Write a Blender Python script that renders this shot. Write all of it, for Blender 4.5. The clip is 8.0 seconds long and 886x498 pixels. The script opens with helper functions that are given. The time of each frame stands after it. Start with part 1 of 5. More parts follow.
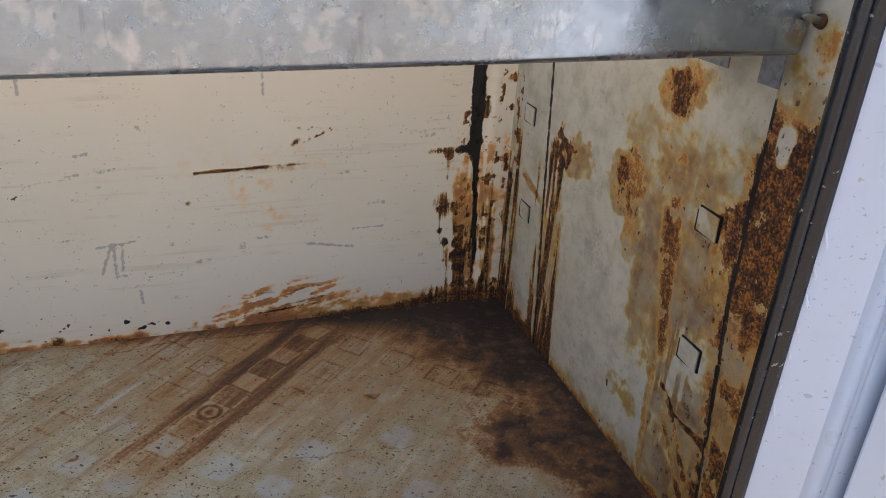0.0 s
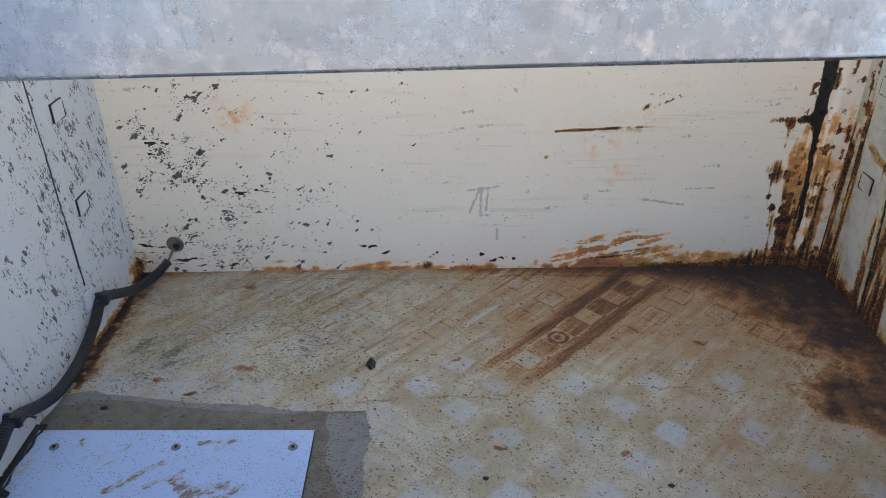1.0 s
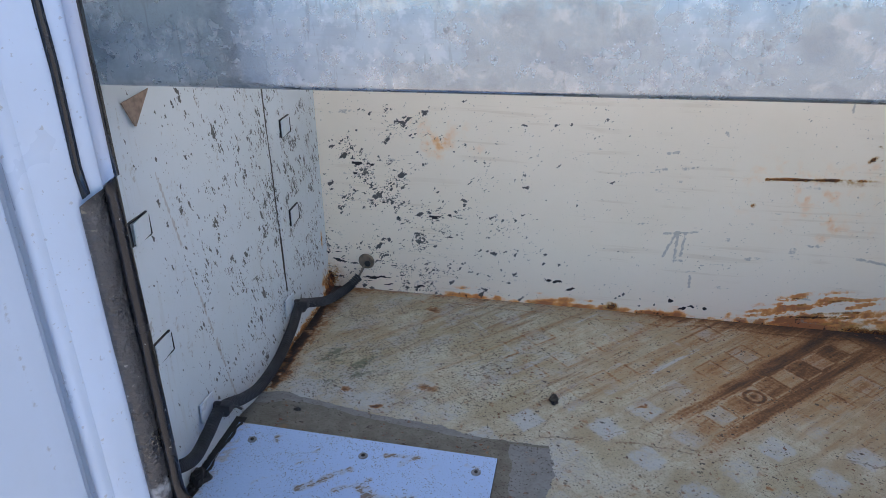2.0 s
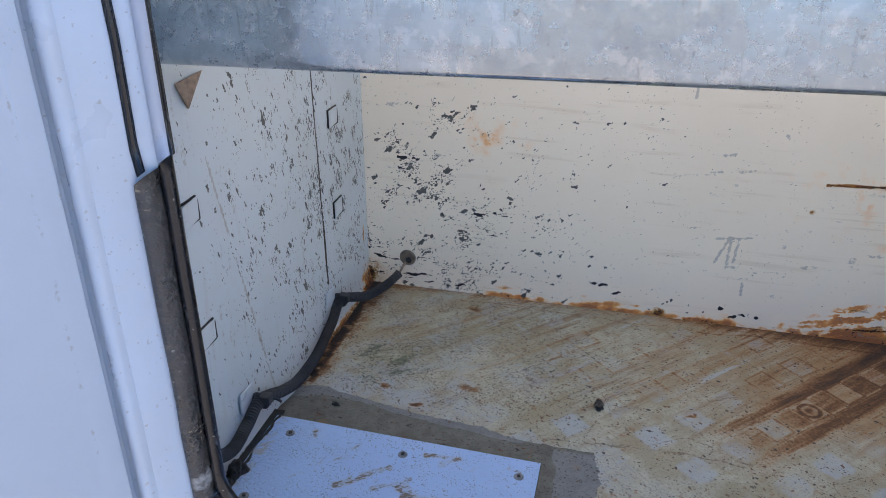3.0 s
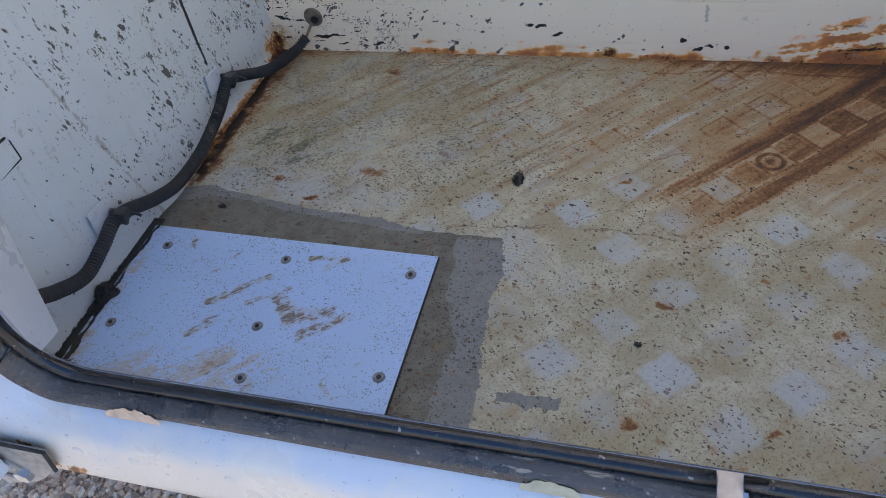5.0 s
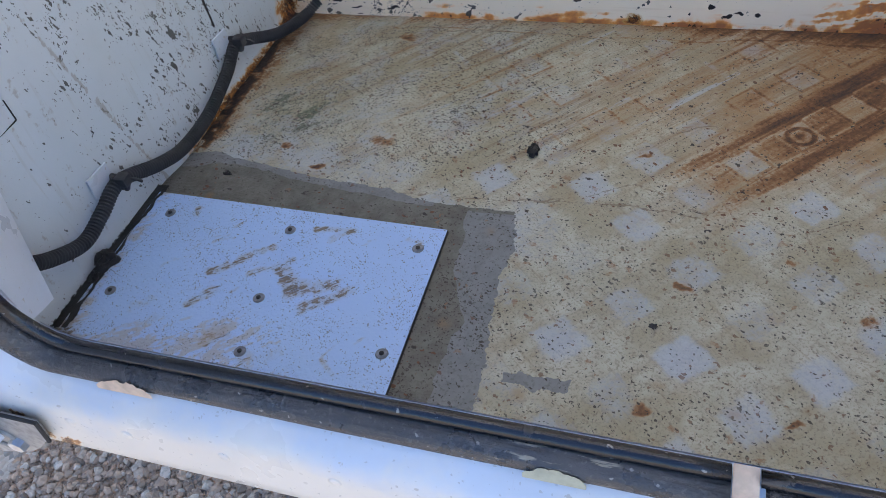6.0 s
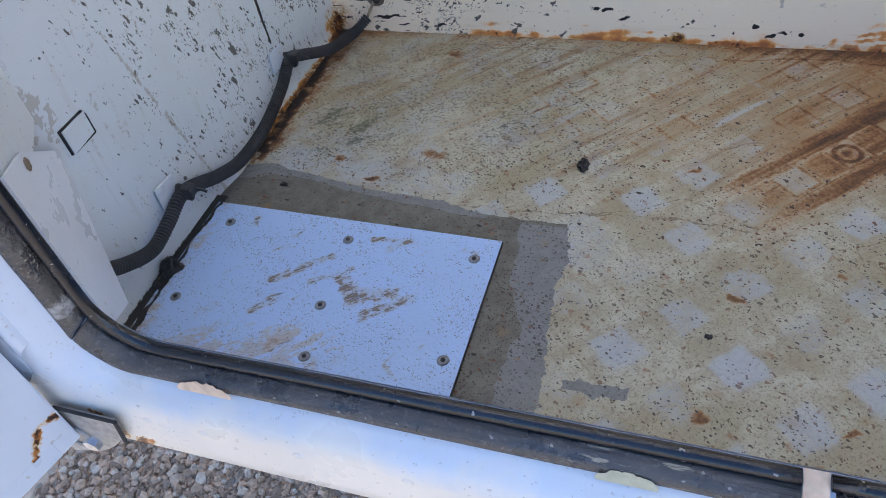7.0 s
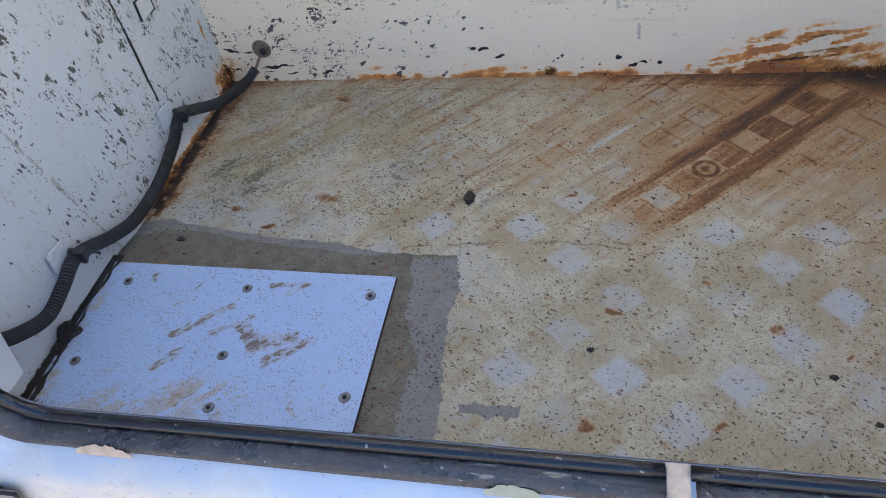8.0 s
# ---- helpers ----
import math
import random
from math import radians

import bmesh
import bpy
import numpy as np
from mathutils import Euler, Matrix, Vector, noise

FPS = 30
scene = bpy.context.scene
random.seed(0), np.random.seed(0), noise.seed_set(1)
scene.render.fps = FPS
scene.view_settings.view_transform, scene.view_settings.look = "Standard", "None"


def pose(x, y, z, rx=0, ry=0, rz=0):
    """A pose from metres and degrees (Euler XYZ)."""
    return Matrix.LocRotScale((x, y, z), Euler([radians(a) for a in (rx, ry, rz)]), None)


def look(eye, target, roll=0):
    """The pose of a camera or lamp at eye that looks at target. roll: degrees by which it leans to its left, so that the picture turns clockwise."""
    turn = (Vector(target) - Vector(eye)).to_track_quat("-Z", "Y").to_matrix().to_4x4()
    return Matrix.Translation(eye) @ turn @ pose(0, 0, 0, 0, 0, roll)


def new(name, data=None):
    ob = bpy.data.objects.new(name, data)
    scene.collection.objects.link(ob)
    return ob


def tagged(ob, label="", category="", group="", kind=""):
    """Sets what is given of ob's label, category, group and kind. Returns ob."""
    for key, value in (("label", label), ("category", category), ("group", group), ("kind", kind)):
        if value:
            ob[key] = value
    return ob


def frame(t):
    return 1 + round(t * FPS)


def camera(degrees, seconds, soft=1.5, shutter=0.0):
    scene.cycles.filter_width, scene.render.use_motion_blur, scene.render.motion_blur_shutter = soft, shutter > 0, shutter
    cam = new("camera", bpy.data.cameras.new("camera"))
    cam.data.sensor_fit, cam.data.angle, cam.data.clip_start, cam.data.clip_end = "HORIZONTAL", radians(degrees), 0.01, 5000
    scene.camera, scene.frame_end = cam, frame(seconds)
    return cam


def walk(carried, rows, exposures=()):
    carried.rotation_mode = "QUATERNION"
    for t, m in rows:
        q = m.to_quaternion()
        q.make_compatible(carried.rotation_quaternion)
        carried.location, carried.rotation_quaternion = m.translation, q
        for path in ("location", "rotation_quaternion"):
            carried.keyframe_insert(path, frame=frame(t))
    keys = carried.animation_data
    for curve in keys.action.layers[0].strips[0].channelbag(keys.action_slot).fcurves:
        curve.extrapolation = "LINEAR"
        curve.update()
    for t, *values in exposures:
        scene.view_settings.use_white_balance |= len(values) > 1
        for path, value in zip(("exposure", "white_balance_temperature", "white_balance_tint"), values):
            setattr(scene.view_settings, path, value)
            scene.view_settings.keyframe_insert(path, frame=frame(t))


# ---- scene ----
cam = camera(61.3, 8.0, 0.8)
PATH = [
    (0, (0.815, -0.387, 0.665), (1.423, 1.312, -0.197), 3.4),
    (0.5, (0.743, -0.415, 0.653), (1.3, 1.246, -0.312), 3.5),
    (0.7, (0.733, -0.44, 0.718), (0.973, 1.254, -0.317), -0.0),
    (1, (0.612, -0.485, 0.723), (0.623, 1.254, -0.264), -0.5),
    (1.5, (0.55, -0.497, 0.732), (0.281, 1.255, -0.195), -0.7),
    (1.7, (0.538, -0.497, 0.713), (0.22, 1.256, -0.195), -0.7),
    (2.8, (0.518, -0.488, 0.7), (0.08, 1.266, -0.157), -0.3),
    (3, (0.5, -0.484, 0.687), (0.06, 1.26, -0.189), 0.1),
    (3.5, (0.519, -0.478, 0.694), (0.033, 1.122, -0.404), -4.0),
    (4, (0.561, -0.417, 0.737), (0.074, 1.022, -0.563), -7.6),
    (4.5, (0.612, -0.372, 0.663), (0.12, 1.009, -0.698), -8.6),
    (4.7, (0.645, -0.321, 0.642), (0.143, 1.029, -0.747), -9.3),
    (5.8, (0.677, -0.237, 0.595), (0.129, 1.009, -0.869), -11.1),
    (6, (0.667, -0.245, 0.596), (0.109, 0.996, -0.871), -11.0),
    (6.5, (0.631, -0.257, 0.613), (0.055, 0.973, -0.855), -11.0),
    (7, (0.629, -0.276, 0.618), (0.034, 0.981, -0.82), -11.2),
    (7.5, (0.644, -0.283, 0.633), (0.084, 0.984, -0.81), -11.1),
    (8, (0.677, -0.286, 0.644), (0.26, 1.073, -0.762), -10.3),
]
EXPOSURES = [(0, 1.2, 6800, 14), (0.5, 1.1, 6550, 13), (1, 1.52, 6000, 11), (1.5, 1.40, 5700, 11), (3, 1.42, 5800, 12), (4.5, 1.4, 6000, 12), (6, 1.6, 5950, 12), (7, 1.66, 5950, 12), (8, 1.72, 6050, 13)]
walk(cam, [(t, look(eye, target, roll)) for t, eye, target, roll in PATH], EXPOSURES)
XL, XR, YB = 0.052, 1.318, 0.713      # inner faces of the side walls and the back wall
X0, X1, Z0, Z1 = 0.155, 1.228, 0.118, 1.10   # clear opening inside the rubber seal
GROUND = -0.88

# ---- world, sun, exposure ----
world = bpy.data.worlds.new("world")
scene.world = world
world.use_nodes = True
wn = world.node_tree.nodes
sky = wn.new("ShaderNodeTexSky")
sky.sky_type, sky.sun_disc = "NISHITA", False
sky.ozone_density, sky.dust_density = 4.5, 0.4
sky.sun_elevation, sky.sun_rotation = radians(51), radians(-79)
wn["Background"].inputs["Strength"].default_value = 0.13
world.node_tree.links.new(sky.outputs[0], wn["Background"].inputs["Color"])
sun = new("sun", bpy.data.lights.new("sun", "SUN"))
sun.data.energy, sun.data.angle, sun.data.color = 3.0, radians(0.5), (1.0, 0.94, 0.86)
sun.matrix_world = look((-3.1, 0.6, 3.9), (0.0, 0.0, 0.0))


# ---- node helpers ----
class Mat:
    """A small builder of node materials."""

    def __init__(self, name, rough=0.5, metal=0.0):
        self.m = bpy.data.materials.new(name)
        self.m.use_nodes = True
        self.t = self.m.node_tree
        self.p = self.t.nodes["Principled BSDF"]
        self.p.inputs["Roughness"].default_value = rough
        self.p.inputs["Metallic"].default_value = metal
        self.co = self.node("ShaderNodeTexCoord").outputs["Object"]

    def node(self, kind):
        return self.t.nodes.new(kind)

    def put(self, sock, v):
        if isinstance(v, bpy.types.NodeSocket):
            self.t.links.new(v, sock)
        elif isinstance(v, (tuple, list)) and len(v) == 3 and sock.type == "RGBA":
            sock.default_value = (*v, 1.0)
        else:
            sock.default_value = v

    def attr(self, name):
        a = self.node("ShaderNodeAttribute")
        a.attribute_name = name
        s = self.node("ShaderNodeSeparateColor")
        self.put(s.inputs[0], a.outputs["Color"])
        return s.outputs[0], s.outputs[1], s.outputs[2]

    def mapping(self, scale=(1, 1, 1), rot=(0, 0, 0), vec=None):
        m = self.node("ShaderNodeMapping")
        m.vector_type = "POINT"
        self.put(m.inputs["Vector"], vec or self.co)
        m.inputs["Scale"].default_value = scale
        m.inputs["Rotation"].default_value = [radians(a) for a in rot]
        return m.outputs[0]

    def noise(self, scale, detail=4.0, vec=None, rough=0.55, warp=0.0):
        n = self.node("ShaderNodeTexNoise")
        self.put(n.inputs["Vector"], vec or self.co)
        n.inputs["Scale"].default_value, n.inputs["Detail"].default_value = scale, detail
        n.inputs["Roughness"].default_value, n.inputs["Distortion"].default_value = rough, warp
        return n.outputs["Fac"]

    def grain(self, scale, detail=4.0, vec=None, warp=0.0):
        """Noise spread out evenly from 0 to 1."""
        return self.step(self.noise(scale, detail, vec, 0.58, warp), 0.3, 0.7)

    def near(self, place, radius):
        """1 at a place, falling to 0 at the radius."""
        d = self.node("ShaderNodeVectorMath")
        d.operation = "DISTANCE"
        self.put(d.inputs[0], self.co)
        d.inputs[1].default_value = place
        return self.step(d.outputs["Value"], 0.0, radius, 1.0, 0.0)

    def cells(self, scale, vec=None, feature="F1", out="Distance", rand=1.0):
        n = self.node("ShaderNodeTexVoronoi")
        n.feature = feature
        self.put(n.inputs["Vector"], vec or self.co)
        n.inputs["Scale"].default_value = scale
        n.inputs["Randomness"].default_value = rand
        return n.outputs[out]

    def op(self, kind, a, b=0.0, c=0.0):
        n = self.node("ShaderNodeMath")
        n.operation = kind
        self.put(n.inputs[0], a), self.put(n.inputs[1], b), self.put(n.inputs[2], c)
        return n.outputs[0]

    def step(self, v, lo, hi, a=0.0, b=1.0):
        n = self.node("ShaderNodeMapRange")
        n.interpolation_type = "SMOOTHSTEP"
        for k, x in zip(("Value", "From Min", "From Max", "To Min", "To Max"), (v, lo, hi, a, b)):
            self.put(n.inputs[k], x)
        return n.outputs[0]

    def mix(self, f, a, b, kind="MIX"):
        n = self.node("ShaderNodeMix")
        n.data_type, n.blend_type = "RGBA", kind
        self.put(n.inputs[0], f), self.put(n.inputs[6], a), self.put(n.inputs[7], b)
        return n.outputs[2]

    def ramp(self, f, stops):
        n = self.node("ShaderNodeValToRGB")
        e = n.color_ramp.elements
        while len(e) < len(stops):
            e.new(0.5)
        for el, (at, col) in zip(e, stops):
            el.position, el.color = at, (*col, 1.0)
        self.put(n.inputs[0], f)
        return n.outputs[0]

    def done(self, colour, rough=None, bump=None, height=0.001, metal=None):
        self.put(self.p.inputs["Base Color"], colour)
        if rough is not None:
            self.put(self.p.inputs["Roughness"], rough)
        if metal is not None:
            self.put(self.p.inputs["Metallic"], metal)
        if bump is not None:
            b = self.node("ShaderNodeBump")
            b.inputs["Strength"].default_value, b.inputs["Distance"].default_value = 1.0, height
            self.put(b.inputs["Height"], bump)
            self.put(self.p.inputs["Normal"], b.outputs[0])
        return self.m

    def rust(self, base, r):
        """Crusted rust over paint: orange-brown bloom mottled with dark scale. r from 0 to 1."""
        a, b, c = self.grain(24, 5), self.grain(85, 5), self.grain(300, 4)
        v = self.op("MULTIPLY_ADD", a, 0.22, -0.11)
        v = self.op("ADD", v, self.op("MULTIPLY_ADD", b, 0.26, -0.13))
        v = self.op("ADD", v, self.op("MULTIPLY_ADD", c, 0.20, -0.10))
        v = self.op("ADD", r, self.op("MULTIPLY", v, self.step(r, 0.02, 0.3)))
        tone = self.op("ADD", self.op("MULTIPLY", b, 0.45), self.op("MULTIPLY", c, 0.55))
        tone = self.op("SUBTRACT", tone, self.op("MULTIPLY_ADD", r, 0.7, -0.36))
        brown = self.ramp(tone, [(0.14, (0.020, 0.009, 0.006)), (0.38, (0.075, 0.025, 0.009)), (0.60, (0.21, 0.074, 0.014)), (0.88, (0.42, 0.175, 0.036))])
        gold = self.mix(b, (0.62, 0.41, 0.145), (0.48, 0.235, 0.045))
        base = self.mix(self.step(v, 0.06, 0.38, 0.0, 0.9), base, gold)
        return self.mix(self.step(v, 0.29, 0.40), base, brown)


# ---- smooth random fields for stains ----
def field(x, y, scale, seed, octaves=4):
    """Smooth noise from 0 to 1, one lump about 1/scale metres across."""
    rng = np.random.default_rng(seed)
    total, amp, norm = 0.0, 1.0, 0.0
    for _ in range(octaves):
        g = rng.random((64, 64))
        u, v = x * scale + rng.random() * 64, y * scale + rng.random() * 64
        i, j = np.floor(u).astype(int), np.floor(v).astype(int)
        a, b = u - i, v - j
        a, b = a * a * (3 - 2 * a), b * b * (3 - 2 * b)
        i0, i1, j0, j1 = i % 64, (i + 1) % 64, j % 64, (j + 1) % 64
        total = total + amp * ((g[i0, j0] * (1 - a) + g[i1, j0] * a) * (1 - b) + (g[i0, j1] * (1 - a) + g[i1, j1] * a) * b)
        norm += amp
        amp, scale = amp * 0.55, scale * 2.03
    return total / norm


def ease(v, lo, hi):
    t = np.clip((v - lo) / (hi - lo), 0, 1)
    return t * t * (3 - 2 * t)


def bump_at(x, y, cx, cy, rx, ry, turn=0.0):
    """1 in the middle of an oval, 0 at its rim and beyond."""
    c, s = math.cos(radians(turn)), math.sin(radians(turn))
    u, v = ((x - cx) * c + (y - cy) * s) / rx, (-(x - cx) * s + (y - cy) * c) / ry
    return np.clip(1 - np.sqrt(u * u + v * v), 0, 1)


def seg(x, y, ax, ay, bx, by):
    """Distance to a line from a to b."""
    dx, dy = bx - ax, by - ay
    t = np.clip(((x - ax) * dx + (y - ay) * dy) / (dx * dx + dy * dy), 0, 1)
    return np.hypot(x - ax - t * dx, y - ay - t * dy)


# ---- mesh helpers ----
def mesh_of(name, verts, faces, material, smooth=False):
    me = bpy.data.meshes.new(name)
    me.from_pydata([tuple(map(float, v)) for v in verts], [], faces)
    me.materials.append(material)
    if smooth:
        me.shade_smooth()
    me.update()
    return me


def part(name, me, material, parent=None, label=""):
    """Links a bmesh or a mesh as one object under a thing."""
    if isinstance(me, bmesh.types.BMesh):
        bm, me = me, bpy.data.meshes.new(name)
        bm.to_mesh(me)
        bm.free()
        me.materials.append(material)
    ob = new(name, me)
    if parent:
        ob.parent = parent
    return tagged(ob, label)


def thing(name, label, category, group="", kind="", at=(0, 0, 0)):
    ob = new(name)
    ob.location = at
    ob.empty_display_size = 0.05
    return tagged(ob, label, category, group, kind)


def box(x0, x1, y0, y1, z0, z1, bevel=0.0):
    bm = bmesh.new()
    bmesh.ops.create_cube(bm, size=1.0, matrix=Matrix.Translation(((x0 + x1) / 2, (y0 + y1) / 2, (z0 + z1) / 2)) @ Matrix.Diagonal((x1 - x0, y1 - y0, z1 - z0, 1)))
    if bevel:
        bmesh.ops.bevel(bm, geom=bm.edges[:], offset=bevel, segments=2, affect="EDGES", profile=0.7)
    return bm


def disc(r, h, n=20, dome=0.0, taper=1.0):
    """A round head with its base at z = 0."""
    bm = bmesh.new()
    bmesh.ops.create_cone(bm, cap_ends=True, segments=n, radius1=r, radius2=r * taper, depth=h, matrix=Matrix.Translation((0, 0, h / 2)))
    if dome:
        top = bmesh.ops.poke(bm, faces=[f for f in bm.faces if f.normal.z > 0.9])
        top["verts"][0].co.z += dome
    return bm


def grid(name, us, vs, place, material, masks, hole=None):
    """A finely divided sheet: place(u, v) gives x, y, z; masks are stored for the material; hole(u, v) cuts faces out."""
    nu, nv = len(us), len(vs)
    u, v = np.meshgrid(us, vs, indexing="ij")
    co = np.stack(np.broadcast_arrays(*place(u, v)), -1).reshape(-1, 3)
    i, j = np.meshgrid(np.arange(nu - 1), np.arange(nv - 1), indexing="ij")
    if hole is not None:
        keep = ~hole((us[i] + us[i + 1]) / 2, (vs[j] + vs[j + 1]) / 2)
        i, j = i[keep], j[keep]
    a = (i * nv + j).ravel()
    quads = np.stack([a, a + nv, a + nv + 1, a + 1], 1)
    me = bpy.data.meshes.new(name)
    me.vertices.add(len(co))
    me.vertices.foreach_set("co", co.ravel())
    me.loops.add(quads.size)
    me.loops.foreach_set("vertex_index", quads.ravel().astype(np.int32))
    me.polygons.add(len(quads))
    me.polygons.foreach_set("loop_start", (np.arange(len(quads)) * 4).astype(np.int32))
    for key, (r, g, b) in masks(u, v).items():
        rgba = np.stack(np.broadcast_arrays(r, g, b, np.ones_like(u)), -1)
        layer = me.attributes.new(key, "FLOAT_COLOR", "POINT")
        layer.data.foreach_set("color", rgba.astype(np.float32).ravel())
    me.update()
    me.validate()
    me.materials.append(material)
    me.shade_smooth()
    return me


def tube(points, radius, n=12, closed=False):
    """A round bar along points; radius may be one number or one for each point."""
    pts = [Vector(p) for p in points]
    rs = radius if isinstance(radius, (list, tuple)) else [radius] * len(pts)
    verts, faces = [], []
    side = None
    for k, p in enumerate(pts):
        way = (pts[min(k + 1, len(pts) - 1)] - pts[max(k - 1, 0)]).normalized()
        side = (way.orthogonal() if side is None else side - way * side.dot(way)).normalized()
        up = way.cross(side)
        verts += [p + (side * math.cos(a) + up * math.sin(a)) * rs[k] for a in (2 * math.pi * q / n for q in range(n))]
    for k in range(len(pts) - 1):
        faces += [(k * n + q, k * n + (q + 1) % n, (k + 1) * n + (q + 1) % n, (k + 1) * n + q) for q in range(n)]
    faces += [tuple(range(n - 1, -1, -1)), tuple(range((len(pts) - 1) * n, len(pts) * n))]
    return verts, faces


def glide(knots, step):
    """Evenly spaced points on a smooth curve through the knots."""
    k = [Vector(p) for p in knots]
    k = [2 * k[0] - k[1]] + k + [2 * k[-1] - k[-2]]
    dense = []
    for a, b, c, d in zip(k, k[1:], k[2:], k[3:]):
        for q in range(60):
            t = q / 60
            dense.append(0.5 * ((2 * b) + (c - a) * t + (2 * a - 5 * b + 4 * c - d) * t * t + (3 * b - a - 3 * c + d) * t ** 3))
    dense.append(k[-2])
    out, left = [dense[0]], step
    for p, q in zip(dense, dense[1:]):
        while (q - p).length >= left:
            p = p + (q - p).normalized() * left
            out.append(p)
            left = step
        left -= (q - p).length
    return out


def rim(s, d):
    """The edge of the opening moved outwards by d. s: 0 to 1 down the hinge side, 1 to 2 the corner, 2 to 3 the sill, 3 to 4 the corner, 4 to 5 up."""
    r = 0.055 - 0.2 * d
    xa, xb, za = X0 - d, X1 + d, Z0 - d
    if s <= 1:
        return xa, Z1 + (za + r - Z1) * s
    if s <= 2:
        a = math.pi + (s - 1) * math.pi / 2
        return xa + r + r * math.cos(a), za + r + r * math.sin(a)
    if s <= 3:
        return xa + r + (xb - xa - 2 * r) * (s - 2), za
    if s <= 4:
        a = 1.5 * math.pi + (s - 3) * math.pi / 2
        return xb - r + r * math.cos(a), za + r + r * math.sin(a)
    return xb, za + r + (Z1 - za - r) * (s - 4)


def steps(a, b):
    """Places along rim(): many in the corners, some on the straights."""
    out = [a]
    for k in range(5):
        n = 10 if k in (1, 3) else 24
        out += [k + q / n for q in range(n) if a < k + q / n < b]
    return out + [b]


def sweep(a, b, profile, closed=False, wob=0.0, seed=1):
    """A strip along the rim from a to b. profile: pairs of (distance outwards, y)."""
    ss, n = steps(a, b), len(profile)
    rng = random.Random(seed)
    verts = []
    for s in ss:
        j = wob * (rng.random() - 0.5)
        verts += [(x, y, z) for (x, z), y in ((rim(s, d + j), y) for d, y in profile)]
    m = n if closed else n - 1
    faces = [(k * n + q, k * n + (q + 1) % n, (k + 1) * n + (q + 1) % n, (k + 1) * n + q) for k in range(len(ss) - 1) for q in range(m)]
    if closed:
        faces += [tuple(range(n)), tuple(range((len(ss) - 1) * n, len(ss) * n))[::-1]]
    return verts, faces


# ---- materials ----
def paint_wear(m, base, dirt, amount=0.5):
    """Cream paint with faint grime clouds and hairline marks."""
    big = m.noise(5, 5)
    fine = m.noise(60, 4)
    return m.mix(m.op("MULTIPLY", m.step(big, 0.4, 0.75), amount), m.mix(m.op("MULTIPLY", m.step(fine, 0.5, 0.8), 0.12), base, dirt), dirt)


def splats(m, amount, scale, stretch, rot, seed, size=0.42, ragged=1.3):
    """Dark ragged flecks whose number follows amount."""
    warp = m.noise(48, 3)
    vec = m.mapping(stretch, (0, 0, 0), m.mapping((1, 1, 1), rot))
    add = m.node("ShaderNodeVectorMath")
    add.operation = "ADD"
    w = m.node("ShaderNodeCombineXYZ")
    for k in range(3):
        m.put(w.inputs[k], m.op("MULTIPLY_ADD", warp, 0.03 * (1, -0.6, 0.8)[k], seed))
    m.put(add.inputs[0], vec), m.put(add.inputs[1], w.outputs[0])
    d = m.cells(scale, add.outputs[0])
    d = m.op("ADD", d, m.op("MULTIPLY_ADD", m.noise(scale * 2.2, 5, None, 0.65), ragged, -0.5 * ragged))
    c = m.node("ShaderNodeSeparateColor")
    m.put(c.inputs[0], m.cells(scale, add.outputs[0], out="Color"))
    big = m.op("MULTIPLY_ADD", m.op("MULTIPLY", c.outputs[0], c.outputs[0]), size, size * 0.35)
    return m.op("MULTIPLY", m.step(m.op("SUBTRACT", big, d), -0.01, 0.05), m.op("LESS_THAN", c.outputs[1], amount))


